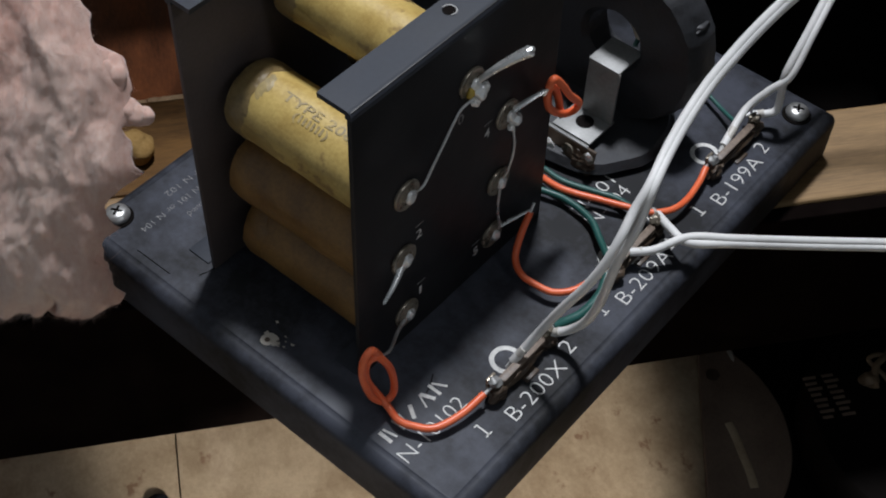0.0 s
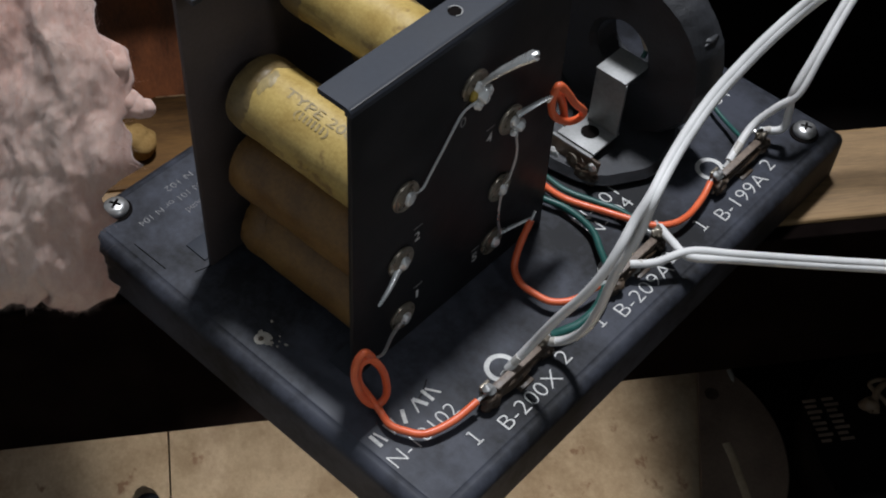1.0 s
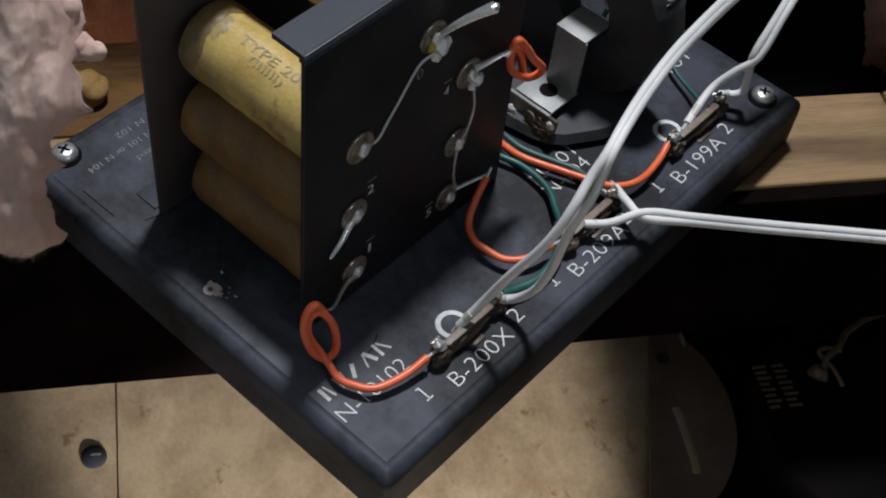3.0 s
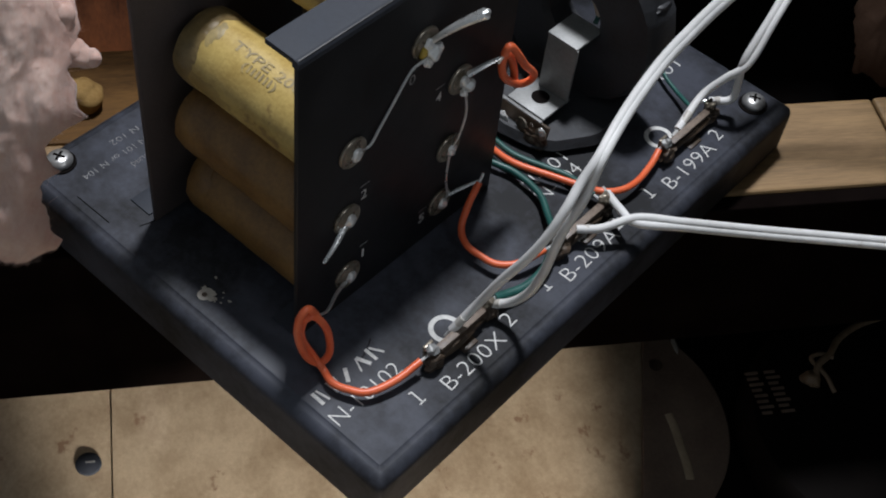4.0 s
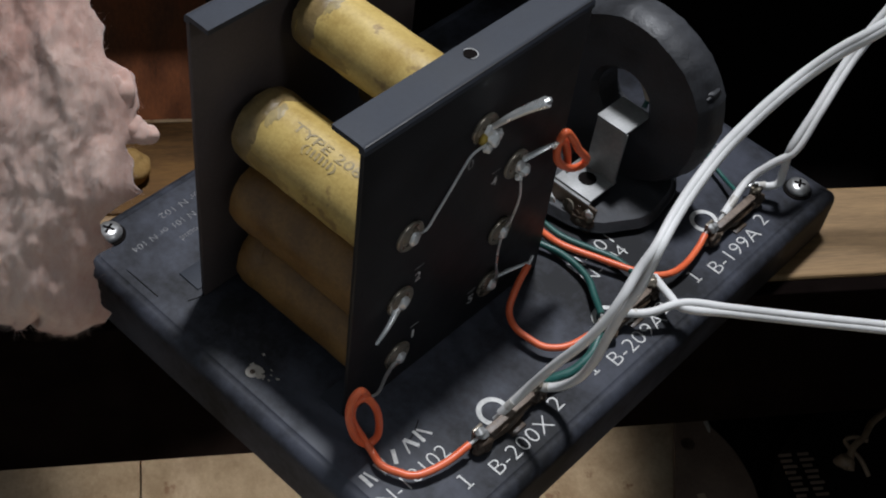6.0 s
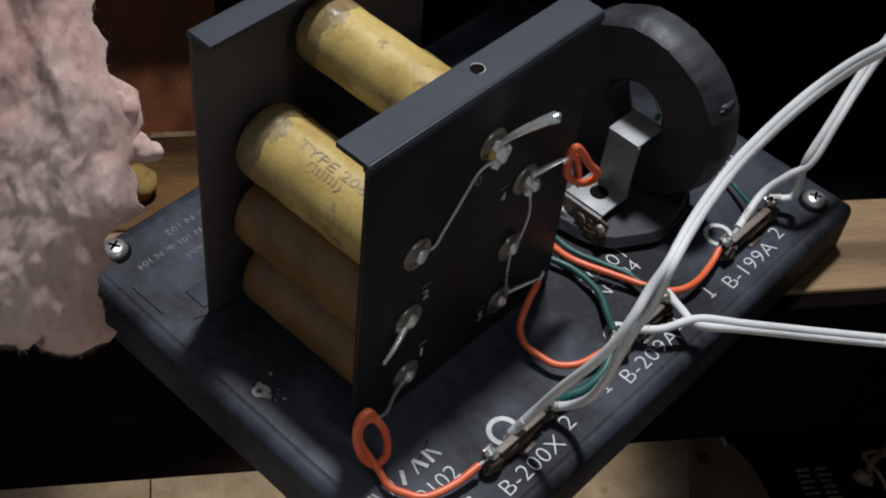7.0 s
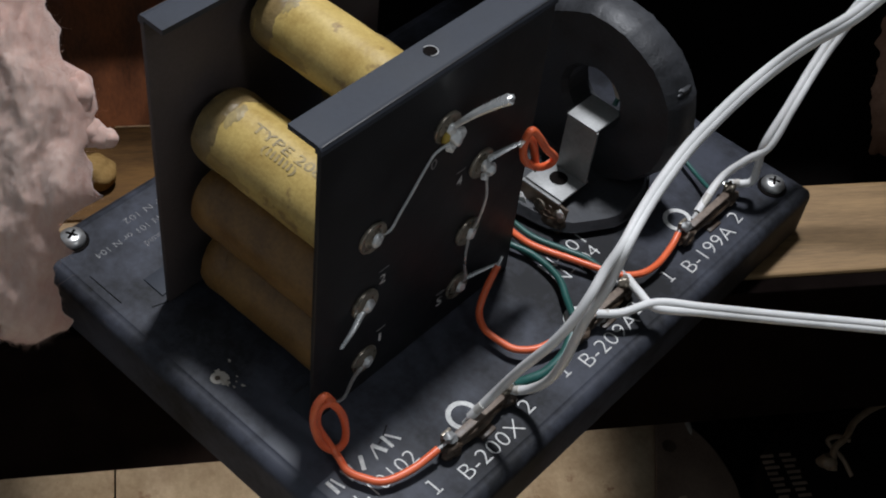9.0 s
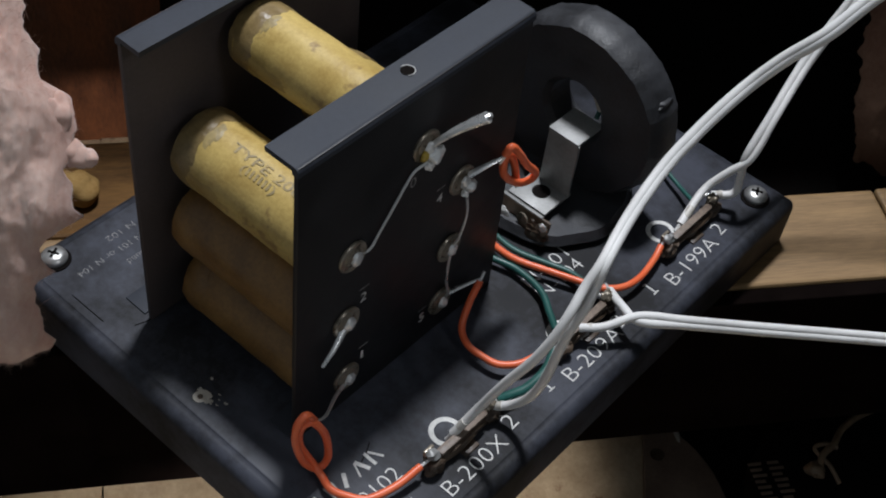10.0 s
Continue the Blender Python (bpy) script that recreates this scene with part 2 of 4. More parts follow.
def letters(body, m, width, height, material, name, parent, label="", depth=0.00012, thin=-0.018):
    """Printed characters, centred, fitted to a width and height, lying in the xy plane of m."""
    cu = bpy.data.curves.new("letters", "FONT")
    cu.body, cu.size, cu.extrude, cu.resolution_u, cu.offset = body, 1.0, 0.0, 3, thin
    tmp = new("letters", cu)
    bpy.context.view_layer.update()
    me = bpy.data.meshes.new_from_object(tmp.evaluated_get(bpy.context.evaluated_depsgraph_get()))
    bpy.data.objects.remove(tmp)
    co = [v.co.copy() for v in me.vertices]
    x0, x1 = min(c.x for c in co), max(c.x for c in co)
    y0, y1 = min(c.y for c in co), max(c.y for c in co)
    for v in me.vertices:
        v.co = m @ Vector(((v.co.x - (x0 + x1) / 2) * width / (x1 - x0), (v.co.y - (y0 + y1) / 2) * height / (y1 - y0), depth))
    me.materials.clear()
    me.materials.append(material)
    ob = new(name, me)
    ob.parent = parent
    if label:
        ob["label"] = label
    return ob


# ---------------------------------------------------------------- the cabinet
def cab_box(name, u0, u1, w0, w1, z0, z1, material, bevel=0.001, **tags):
    ob = part(name, box(u0, u1, w0, w1, z0, z1, bevel), material, shade=False)
    ob.matrix_world = CAB
    return tagged(ob, **tags)


FLOOR = -0.175
floor = thing("floor", "pale plywood cabinet floor of butted panels", "floor", kind="structure", at=CAB)
part("panel", box(0.0120, 0.75, -0.45, 0.62, FLOOR - 0.018, FLOOR, 0.0003), PLY, floor, shade=False)
part("panel", box(-0.35, 0.01185, -0.45, 0.62, FLOOR - 0.018, FLOOR - 0.0008, 0.0004), PLY, floor, shade=False)
cab_box("wall_left", -0.19, -0.165, -0.30, 0.60, FLOOR - 0.018, -0.060, REDWOOD, label="red-brown wooden side of the cabinet", category="wall", kind="structure")
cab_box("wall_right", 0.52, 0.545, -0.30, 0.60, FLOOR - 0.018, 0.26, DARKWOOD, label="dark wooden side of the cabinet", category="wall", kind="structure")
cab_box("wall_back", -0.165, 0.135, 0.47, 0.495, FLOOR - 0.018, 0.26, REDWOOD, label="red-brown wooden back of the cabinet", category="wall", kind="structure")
cab_box("wall_back_dark", 0.136, 0.52, 0.46, 0.485, FLOOR - 0.018, 0.26, DARKWOOD, label="near-black right part of the cabinet back", category="wall", kind="structure")

cab_box("crossbar", -0.163, 0.518, 0.2140, 0.2199, -0.0965, -0.0215, BAR_BLACK, 0.0006, label="near-black strip along the front of the batten", category="crossbar")
cab_box("wooden_batten", -0.163, 0.2965, 0.2202, 0.2608, -0.058, -0.0204, PINE, 0.0012, label="bare pine batten under the crossover board", category="batten", group="battens")
cab_box("wooden_batten", 0.2975, 0.518, 0.2206, 0.2612, -0.058, -0.0202, PINE, 0.0012, label="bare pine batten butted against a longer one", category="batten", group="battens")
cab_box("wood_block", -0.163, 0.045, 0.2614, 0.305, -0.058, -0.0206, DARK_PINE, 0.0015, label="brown pine block behind the batten", category="block")

# added sheet; its black replaces the shade on the floor behind the batten
cab_box("rear_dark_sheet", 0.047, 0.518, 0.2204, 0.4590, -0.0665, -0.0585, BLACK_BAR, 0.001, label="added near-black sheet standing in for the dark behind the batten", category="shelf")

# out of view; added to keep the overhead lamp off the loudspeaker
cab_box("ceiling", 0.285, 0.545, -0.30, 0.60, 0.2602, 0.280, DARKWOOD, 0.001, label="unseen panel above, added to shade the loudspeaker side", category="ceiling", kind="structure")

# out of view; added to shade the board's far corner and what lies behind
cab_box("rear_light_block", 0.047, 0.2848, 0.360, 0.60, 0.2602, 0.280, DARKWOOD, 0.001, label="unseen panel above, added to shade the rear of the board", category="ceiling", kind="structure")

# ---------------------------------------------------------------- the crossover board
X0, X1, Y0, Y1 = -0.1815, -0.0298, 0.1440, 0.3480
board = thing("crossover_board", "black painted wooden board with white printed lettering, lying on the batten", "board", at=pose(0, 0, 0))


def routed_board(x0, x1, y0, y1, thick):
    """A board whose edge was rounded over with a router: a small step in from the rim, then a quarter round."""
    rim, lip, r = 0.0046, 0.0003, 0.0042
    steps = [(rim + 0.0002, 0.0), (rim, -0.0001), (rim - 0.0002, -lip)]
    steps += [(r - r * math.sin(radians(a)), -lip - r + r * math.cos(radians(a))) for a in (12, 30, 48, 66, 80, 90)]
    steps += [(0.0, -thick + 0.0008), (0.0008, -thick)]
    b = bmesh.new()
    rings = []
    for inset, z in steps:
        rad, ring = max(0.0024 - inset, 0.0006), []
        for cx, cy, a0 in ((x1 - inset - rad, y1 - inset - rad, 0), (x0 + inset + rad, y1 - inset - rad, 90), (x0 + inset + rad, y0 + inset + rad, 180), (x1 - inset - rad, y0 + inset + rad, 270)):
            for k in range(6):
                a = radians(a0 + 18 * k)
                ring.append(b.verts.new((cx + rad * math.cos(a), cy + rad * math.sin(a), z)))
        rings.append(ring)
    n = len(rings[0])
    for hi, lo in zip(rings, rings[1:]):
        for i in range(n):
            b.faces.new((hi[i], lo[i], lo[(i + 1) % n], hi[(i + 1) % n]))
    b.faces.new(rings[0])
    b.faces.new(rings[-1][::-1])
    return b


bm = routed_board(X0, X1, Y0, Y1, 0.0200)
part("panel", bm, BLACK_BOARD, board)


def print_row(body, x, y, width, height, material=INK, turn=90):
    letters(body, pose(x, y, 0, 0, 0, turn), width, height, material, "lettering", board)


print_row("B-200X", -0.0388, 0.1912, 0.0238, 0.0048)
print_row("B-209A", -0.0392, 0.2452, 0.0250, 0.0048)
print_row("B-199A", -0.0394, 0.2977, 0.0250, 0.0048)
for y in (0.1710, 0.2262, 0.2783):
    part("lettering", join(box(-0.0442, -0.0395, y - 0.00024, y + 0.00024, 0.0001, 0.00018), join(box(-0.0398, -0.0394, y - 0.0012, y + 0.0012, 0.0001, 0.00018), box(-0.0442, -0.0438, y - 0.0010, y - 0.0002, 0.0001, 0.00018))), INK, board, shade=False)
for y in (0.2088, 0.2606, 0.3155):
    print_row("2", -0.0412, y, 0.0034, 0.0048)
print_row("N-10102", -0.0524, 0.1622, 0.0250, 0.0047)
print_row("N-101", -0.0702, 0.2612, 0.0195, 0.0046)
print_row("N-104", -0.0642, 0.2612, 0.0195, 0.0046)
print_row("101", -0.0706, 0.3290, 0.0105, 0.0044)
print_row("or N 102", -0.1700, 0.1797, 0.0155, 0.0022, DIMINK, -90)
print_row("N 101 or N 104", -0.1646, 0.1690, 0.0235, 0.0022, DIMINK, -90)
print_row("ound", -0.1588, 0.1742, 0.0064, 0.0022, DIMINK, -90)
# the maker's mark, worn: plain thick and thin strokes of its size and colour
for y, wide, turn in ((0.1516, 0.00055, 0), (0.1534, 0.00030, 12), (0.1568, 0.00028, 4), (0.1592, 0.00028, -6), (0.1626, 0.00060, -32), (0.1672, 0.00024, -22), (0.1692, 0.00058, 22), (0.1722, 0.00050, 0), (0.1744, 0.00034, 30)):
    bm = box(-0.0023, 0.0023, -wide, wide, 0.0001, 0.0002)
    bmesh.ops.transform(bm, matrix=pose(-0.0602, y, 0, 0, 0, turn), verts=bm.verts)
    part("stroke", bm, INK, board, shade=False)


def annulus(cx, cy, r0, r1, a0, a1, z=0.00015):
    b = bmesh.new()
    n = 28
    rows = [[b.verts.new((cx + r * math.cos(radians(a0 + (a1 - a0) * i / n)), cy + r * math.sin(radians(a0 + (a1 - a0) * i / n)), z)) for r in (r0, r1)] for i in range(n + 1)]
    for p, q in zip(rows, rows[1:]):
        b.faces.new((p[0], p[1], q[1], q[0]))
    return b


for cx, cy in ((-0.0515, 0.1935), (-0.0502, 0.2445), (-0.0535, 0.3005)):
    part("printed_ring", annulus(cx, cy, 0.0034, 0.0049, 40, 330), INK, board, shade=False)
for cx, cy in ((-0.0464, 0.1968), (-0.0453, 0.2490), (-0.0474, 0.3062)):
    part("paint_dab", blob((cx, cy, 0.0003), 0.0019, cy * 100, (0.9, 1.5, 0.25), 0.6), INK, board)
# chipped paint round an old screw hole
rng = random.Random(4)
part("old_hole", lathe([(0.0008, 0.00005), (0.0008, 0.0002)], 16, pose(-0.1073, 0.1535, 0)), PHENOLIC, board, shade=False)
part("crater", annulus(-0.1073, 0.1535, 0.0007, 0.0020, 0, 360, 0.0001), GREYED, board, "bare wood round an old hole", shade=False)
for i in range(15):
    a, far = rng.gauss(0.9, 0.9), (rng.uniform(0.0019, 0.0026) if i < 9 else rng.uniform(0.003, 0.008))
    part("paint_chip", blob((-0.1073 + far * math.cos(a), 0.1535 + far * math.sin(a) * 0.9, 0.0001), rng.uniform(0.0005, 0.0010) if i < 9 else rng.uniform(0.00018, 0.00038), i, (1.3, 0.8, 0.3), 1.2, sub=3, freq=2.0), GREYED, board)
# scratches in the paint
for a, b in (((-0.160, 0.1512, 0), (-0.146, 0.1514, 0)), ((-0.1390, 0.1568, 0), (-0.1375, 0.1640, 0)), ((-0.0610, 0.1690, 0), (-0.0640, 0.1760, 0))):
    part("scratch", tube([a, tuple((Vector(a) + Vector(b)) / 2 + Vector((0.0004, 0, 0))), b], 0.00018, 6, 4), BLACK_BAR, board)


def cross_screw(x, y, label):
    s = thing("screw", label, "screw", "board screws", at=pose(x, y, 0))
    part("washer", lathe([(0.0049, 0.0), (0.0049, 0.0004), (0.0046, 0.0006)], 28), BLACK_BAR, s, "dark washer under the head")
    bm = lathe([(0.0038, 0.0006), (0.0040, 0.0014), (0.0036, 0.0024), (0.0024, 0.0031), (0.0010, 0.0033)], 28)
    head = part("head", bm, STEEL, s)
    for a in (25, 115):
        bm = box(-0.0019, 0.0019, -0.00042, 0.00042, 0.0025, 0.00345, 0.0001)
        bmesh.ops.transform(bm, matrix=pose(0, 0, 0, 0, 0, a), verts=bm.verts)
        part("slot", bm, BLACK_BAR, head, shade=False)
    return s


cross_screw(-0.1743, 0.1560, "steel cross-head screw at a corner of the board")
cross_screw(-0.0404, 0.3368, "steel cross-head screw at a corner of the board")

# ---------------------------------------------------------------- capacitor rack
YA, YB, HT = 0.1615, 0.2440, 0.1014
EYELETS = [(0.1812, 0.0600), (0.1798, 0.0360), (0.1807, 0.0118), (0.2225, 0.0585), (0.2204, 0.0338), (0.2190, 0.0122), (0.2062, 0.0812)]


def end_plate(x, lean_x, flange, label, hole, fold=1):
    """A steel sheet folded over along its top, with a short foot; leans a little, as the real one does."""
    shear = Matrix(((1, 0, lean_x, 0), (0, 1, 0.014, 0), (0, 0, 1, 0), (0, 0, 0, 1)))
    p = thing("end_plate", label, "plate", "end plates", at=pose(x, 0, 0))
    turn = Matrix.Diagonal((fold, 1, 1, 1))
    bm = box(-0.0015, 0.0, YA, YB, 0.0, HT, 0.0004)
    bmesh.ops.transform(bm, matrix=shear @ turn, verts=bm.verts)
    # front sheet takes the unlit tone, rear sheet the bounce-lit one
    part("sheet", bm, PLATE if hole else REAR_STEEL, p)
    bm = bmesh.new()
    r, prof = 0.0016, []
    for k in range(5):
        a = radians(90 * k / 4)
        prof.append((-r + r * math.cos(a), HT - r + r * math.sin(a)))
    prof += [(-flange, HT), (-flange, HT - 0.0015), (-0.0017, HT - 0.0015), (-0.0017, HT - r - 0.001), (0.0, HT - r - 0.001)]
    prof = [(px * 1.0 + 0.0003 * (px > -0.001), pz + 0.0003) for px, pz in prof]
    lo = [bm.verts.new((px, YA - 0.0002, pz)) for px, pz in prof]
    hi = [bm.verts.new((px, YB + 0.0002, pz)) for px, pz in prof]
    n = len(prof)
    for i in range(n):
        bm.faces.new((lo[i], lo[(i + 1) % n], hi[(i + 1) % n], hi[i]))
    bm.faces.new(lo)
    bm.faces.new(hi[::-1])
    bmesh.ops.transform(bm, matrix=shear @ turn, verts=bm.verts)
    part("top_flange", bm, BLACK_METAL, p)
    part("foot", box(-0.010, -0.0016, YA, YB, 0.0, 0.0005, 0.0001), BLACK_METAL, p)
    if hole:
        hx, hy, hz = -flange * 0.60 + lean_x * HT, hole + 0.014 * HT, HT + 0.0004
        part("hole_rim", annulus(hx, hy, 0.0017, 0.0020, -40, 190, hz + 0.0001), STEEL, p, "bare bright rim of a screw hole", shade=False)
        part("screw_hole", lathe([(0.0018, hz - 0.004), (0.0018, hz + 0.00005)], 24, pose(hx, hy, 0)), BLACK_BAR, p)
    return p


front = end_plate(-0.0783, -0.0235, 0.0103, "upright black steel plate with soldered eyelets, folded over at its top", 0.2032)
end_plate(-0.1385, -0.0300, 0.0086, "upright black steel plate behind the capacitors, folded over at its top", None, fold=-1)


def on_plate(y, z, off=0.0):
    """A frame on the front plate's face: x along the row, y up, z out of the plate."""
    m = Matrix(((0, 0, 1, -0.0783 - 0.0235 * z + off), (1, 0, 0, y), (0, 1, 0, z), (0, 0, 0, 1)))
    return Matrix.Translation((0.0783, 0, 0)) @ m


for i, (y, z) in enumerate(EYELETS):
    m = on_plate(y, z)
    eyelet = part("eyelet", lathe([(0.0047, 0.0), (0.0048, 0.0005), (0.0045, 0.0009), (0.0040, 0.0008), (0.0032, 0.0007), (0.0026, 0.0011), (0.0014, 0.0013)], 28, m), BRASS, front, "tarnished metal eyelet washer")
    part("solder_joint", blob(m @ Vector((0.0004, -0.0003, 0.0012)), 0.0021, i, (0.70, 0.85, 1.0), 0.25, sub=4), SOLDER, eyelet, "bright lump of solder")
part("flux", blob(on_plate(0.2053, 0.0800) @ Vector((-0.0008, -0.0006, 0.0015)), 0.0016, 9, (0.7, 0.8, 1.2), 0.4), FLUX, front, "amber flux on the solder")
for i, (dy, dz, r) in enumerate(((0.0008, -0.0012, 0.0023), (-0.0010, -0.0036, 0.0014), (0.0030, -0.0008, 0.0012))):
    part("solder_joint", blob(on_plate(0.2066 + dy, 0.0800 + dz, 0.0022) @ Vector((0, 0, 0)), r, 20 + i, (1, 1, 1), 0.35, sub=4), SOLDER, front)
    part("solder_joint", blob(on_plate(0.2230 + dy * 0.8, 0.0575 + dz * 0.7, 0.0022) @ Vector((0, 0, 0)), r * 0.8, 30 + i, (1, 1, 1), 0.35, sub=4), SOLDER, front)

for body, y, z in (("2", 0.1862, 0.0408), ("1", 0.1868, 0.0162), ("4", 0.2140, 0.0575), ("5", 0.2115, 0.0110), ("0", 0.2025, 0.0710)):
    letters(body, on_plate(y, z, 0.0001), 0.0009 if body == "1" else 0.0023, 0.0034, DIMINK if body == "0" else INK, "numeral", front, thin=0.004)
    if body != "0":
        bm = box(-0.0017, 0.0017, -0.00012, 0.00012, 0.0, 0.0001)
        bmesh.ops.transform(bm, matrix=on_plate(y + 0.0003, z + 0.0034, 0.0001), verts=bm.verts)
        part("printed_line", bm, DIMINK, front, shade=False)


def lug(name, points, r0, r1, label, squash=0.35):
    t = thing(name, label, "wire lead", "soldered leads")
    part("strip", tube(points, r0, 8, 6, flat=((0.4, 0.2, 1), squash), radii=(r0, r1)), TINNED, t)
    part("solder_tip", blob(points[-1], r1 * 0.85, len(label), (0.6, 1.05, 0.5), 0.5, sub=3, freq=1.3), TINNED, t)
    return t


lug("solder_lug", [(-0.0785, 0.2072, 0.0822), (-0.0750, 0.2100, 0.0868), (-0.0715, 0.2130, 0.0905), (-0.0692, 0.2150, 0.0925)], 0.0008, 0.0017, "flattened bright solder lug standing out from the top eyelet")
lug("solder_lug", [(-0.0782, 0.2240, 0.0600), (-0.0760, 0.2290, 0.0622), (-0.0742, 0.2343, 0.0635)], 0.0010, 0.0005, "thin solder lug leading to an orange wire")
lug("solder_lug", [(-0.0782, 0.2215, 0.0132), (-0.0755, 0.2260, 0.0155), (-0.0728, 0.2307, 0.0175)], 0.0008, 0.0004, "thin solder lug near the foot of the plate")
lug("solder_lug", [(-0.0785, 0.1793, 0.0352), (-0.0768, 0.1740, 0.0325), (-0.0762, 0.1690, 0.0293)], 0.0011, 0.0005, "bare cut lug with a rounded solder end")
lug("solder_lug", [(-0.0775, 0.1795, 0.0105), (-0.0740, 0.1720, 0.0150), (-0.0700, 0.1645, 0.0185), (-0.0690, 0.1600, 0.0215)], 0.0006, 0.0004, "thin lug leading to a coiled orange wire")


def bare_lead(points, label):
    t = thing("bare_lead", label, "wire lead", "soldered leads")
    part("wire", tube(points, 0.00040, 8, 8), TINNED, t)


bare_lead([(-0.0775, 0.2045, 0.0785), (-0.0785, 0.2010, 0.0768), (-0.0785, 0.1980, 0.0740), (-0.0785, 0.1939, 0.0686), (-0.0787, 0.1901, 0.0632), (-0.0788, 0.1868, 0.0590), (-0.0795, 0.1835, 0.0592)], "bare tinned wire bowed between two eyelets")
bare_lead([(-0.0772, 0.2225, 0.0560), (-0.0766, 0.2235, 0.0470), (-0.0768, 0.2220, 0.0390), (-0.0776, 0.2208, 0.0350)], "bare tinned wire joining two eyelets")
bare_lead([(-0.0776, 0.2200, 0.0320), (-0.0766, 0.2185, 0.0240), (-0.0764, 0.2200, 0.0165), (-0.0772, 0.2205, 0.0140)], "bare tinned wire joining two lower eyelets")


def wax_coat(y, z, r, x_in, seed, steps=64):
    """Dipped wax over the end of a tube, with a ragged, run edge."""
    b = bmesh.new()
    rings = []
    for k, (q, far) in enumerate(((0.40, -0.0020), (0.80, -0.0022), (0.98, -0.0006), (1.016, 0.0016), (1.020, 0.0040), (1.014, 1.0), (0.985, 1.06))):
        ring = []
        for i in range(steps):
            t = 2 * math.pi * i / steps
            rag = 0.0066 + 0.0016 * noise.noise((math.cos(t) * 1.6 + seed, math.sin(t) * 1.6, 2.0)) + 0.0007 * noise.noise((math.cos(t) * 7 + seed, math.sin(t) * 7, 4.0))
            lump = 1 + 0.020 * noise.noise((math.cos(t) * 2.5 + seed, math.sin(t) * 2.5, k * 0.7))
            off = rag * far if far > 0.5 else far + 0.0006 * noise.noise((math.cos(t) * 3, math.sin(t) * 3, seed + k))
            ring.append(b.verts.new((x_in + off, y - r * q * lump * math.cos(t), z + r * q * lump * math.sin(t))))
        rings.append(ring)
    for lo, hi in zip(rings, rings[1:]):
        for i in range(steps):
            b.faces.new((lo[i], lo[(i + 1) % steps], hi[(i + 1) % steps], hi[i]))
    b.faces.new(rings[0])
    b.faces.new(rings[-1])
    return b


def smear(y, z, r, x0, x1, a0, a1, seed):
    """A thin ragged film of dirty wax on a tube, between two places along it and two angles round it."""
    b = bmesh.new()
    n = 40
    mid, rim = Vector(((x0 + x1) / 2, radians((a0 + a1) / 2), 0)), []

    def on(u, a, lift):
        return (u, y - r * lift * math.cos(a), z + r * lift * math.sin(a))
    core = b.verts.new(on(mid.x, mid.y, 1.018))
    inner, outer = [], []
    for i in range(n):
        t = 2 * math.pi * i / n
        k = 0.80 + 0.30 * noise.noise((math.cos(t) * 1.7 + seed, math.sin(t) * 1.7, 1.0)) + 0.25 * noise.noise((math.cos(t) * 5 + seed, math.sin(t) * 5, 3.0))
        du, da = (x1 - x0) / 2 * math.cos(t) * k, radians(a1 - a0) / 2 * math.sin(t) * k
        inner.append(b.verts.new(on(mid.x + du * 0.6, mid.y + da * 0.6, 1.017)))
        outer.append(b.verts.new(on(mid.x + du, mid.y + da, 1.004)))
    for i in range(n):
        j = (i + 1) % n
        b.faces.new((core, inner[i], inner[j]))
        b.faces.new((inner[i], outer[i], outer[j], inner[j]))
    return b


def capacitor(y, z, r, x_in, seed, stamp=None, spin=0, card=None):
    m = pose(0, y, z, 0, 90, 0)
    c = thing("capacitor", "lower waxed cardboard tube capacitor between the plates, darkened brown for shade" if card else "yellow waxed cardboard tube capacitor between the plates", "capacitor", "capacitors", at=pose(0, 0, 0))
    L0, L1 = -x_in, 0.0815
    tubep = [(r * 0.55, -L0), (r * 0.96, -L0 + 0.0001), (r, -L0 + 0.0012)]
    tubep += [(r * (1 + 0.006 * math.sin(k * 1.7 + seed)), -L0 + 0.0012 + (L0 - L1 - 0.002) * k / 12) for k in range(1, 12)]
    tubep += [(r, -L1 - 0.0008), (r * 0.96, -L1)]
    sleeve = part("tube", lathe(tubep, 40, m, wobble=0.010, seed=seed), card or CARD, c)
    part("wax_end", wax_coat(y, z, r, x_in, seed), card or WAX, c, "uneven dark wax sealing the end")
    part("end_wire", tube([(x_in - 0.001, y, z), (x_in - 0.004, y, z + 0.001), (x_in - 0.008, y, z + 0.001)], 0.0005, 6, 3), ZINC, c)
    if not card:
        part("smear", smear(y, z, r, x_in + 0.0055, x_in + 0.0100, 48, 100, seed + 3), GRIME, sleeve, "grey smear of old wax")
        part("smear", smear(y, z, r, x_in + 0.0020, x_in + 0.0230, -24, 14, seed + 5), WAXRUN, sleeve, "brown run of wax along the tube")
    if stamp:
        for body, da, size in stamp:
            # characters bent round the tube
            cu = letters(body, Matrix.Identity(4), size, 0.0029, DARKINK, "stamp", sleeve, thin=0.012)
            tagged(cu, kind="stuff")
            for v in cu.data.vertices:
                a = radians(spin + da) + v.co.y / r
                v.co = Vector((x_in + (0.0272 if da == 0 else 0.0262) + v.co.x, y - (r + 0.00016) * math.cos(a), z + (r + 0.00016) * math.sin(a)))
    return c


R = 0.0119
capacitor(0.1812, 0.0602, 0.0111, -0.1335, 1, (("TYPE 2081", 0, 0.0262), ("(IIIIII)", -18, 0.0120)), 78)
# lower tubes carry their shade in the darker card colour
capacitor(0.1798, 0.0367, R, -0.1325, 2, card=BROWN_SHADED_CARD)
capacitor(0.1807, 0.0124, R, -0.1310, 3, card=BROWN_SHADED_CARD)
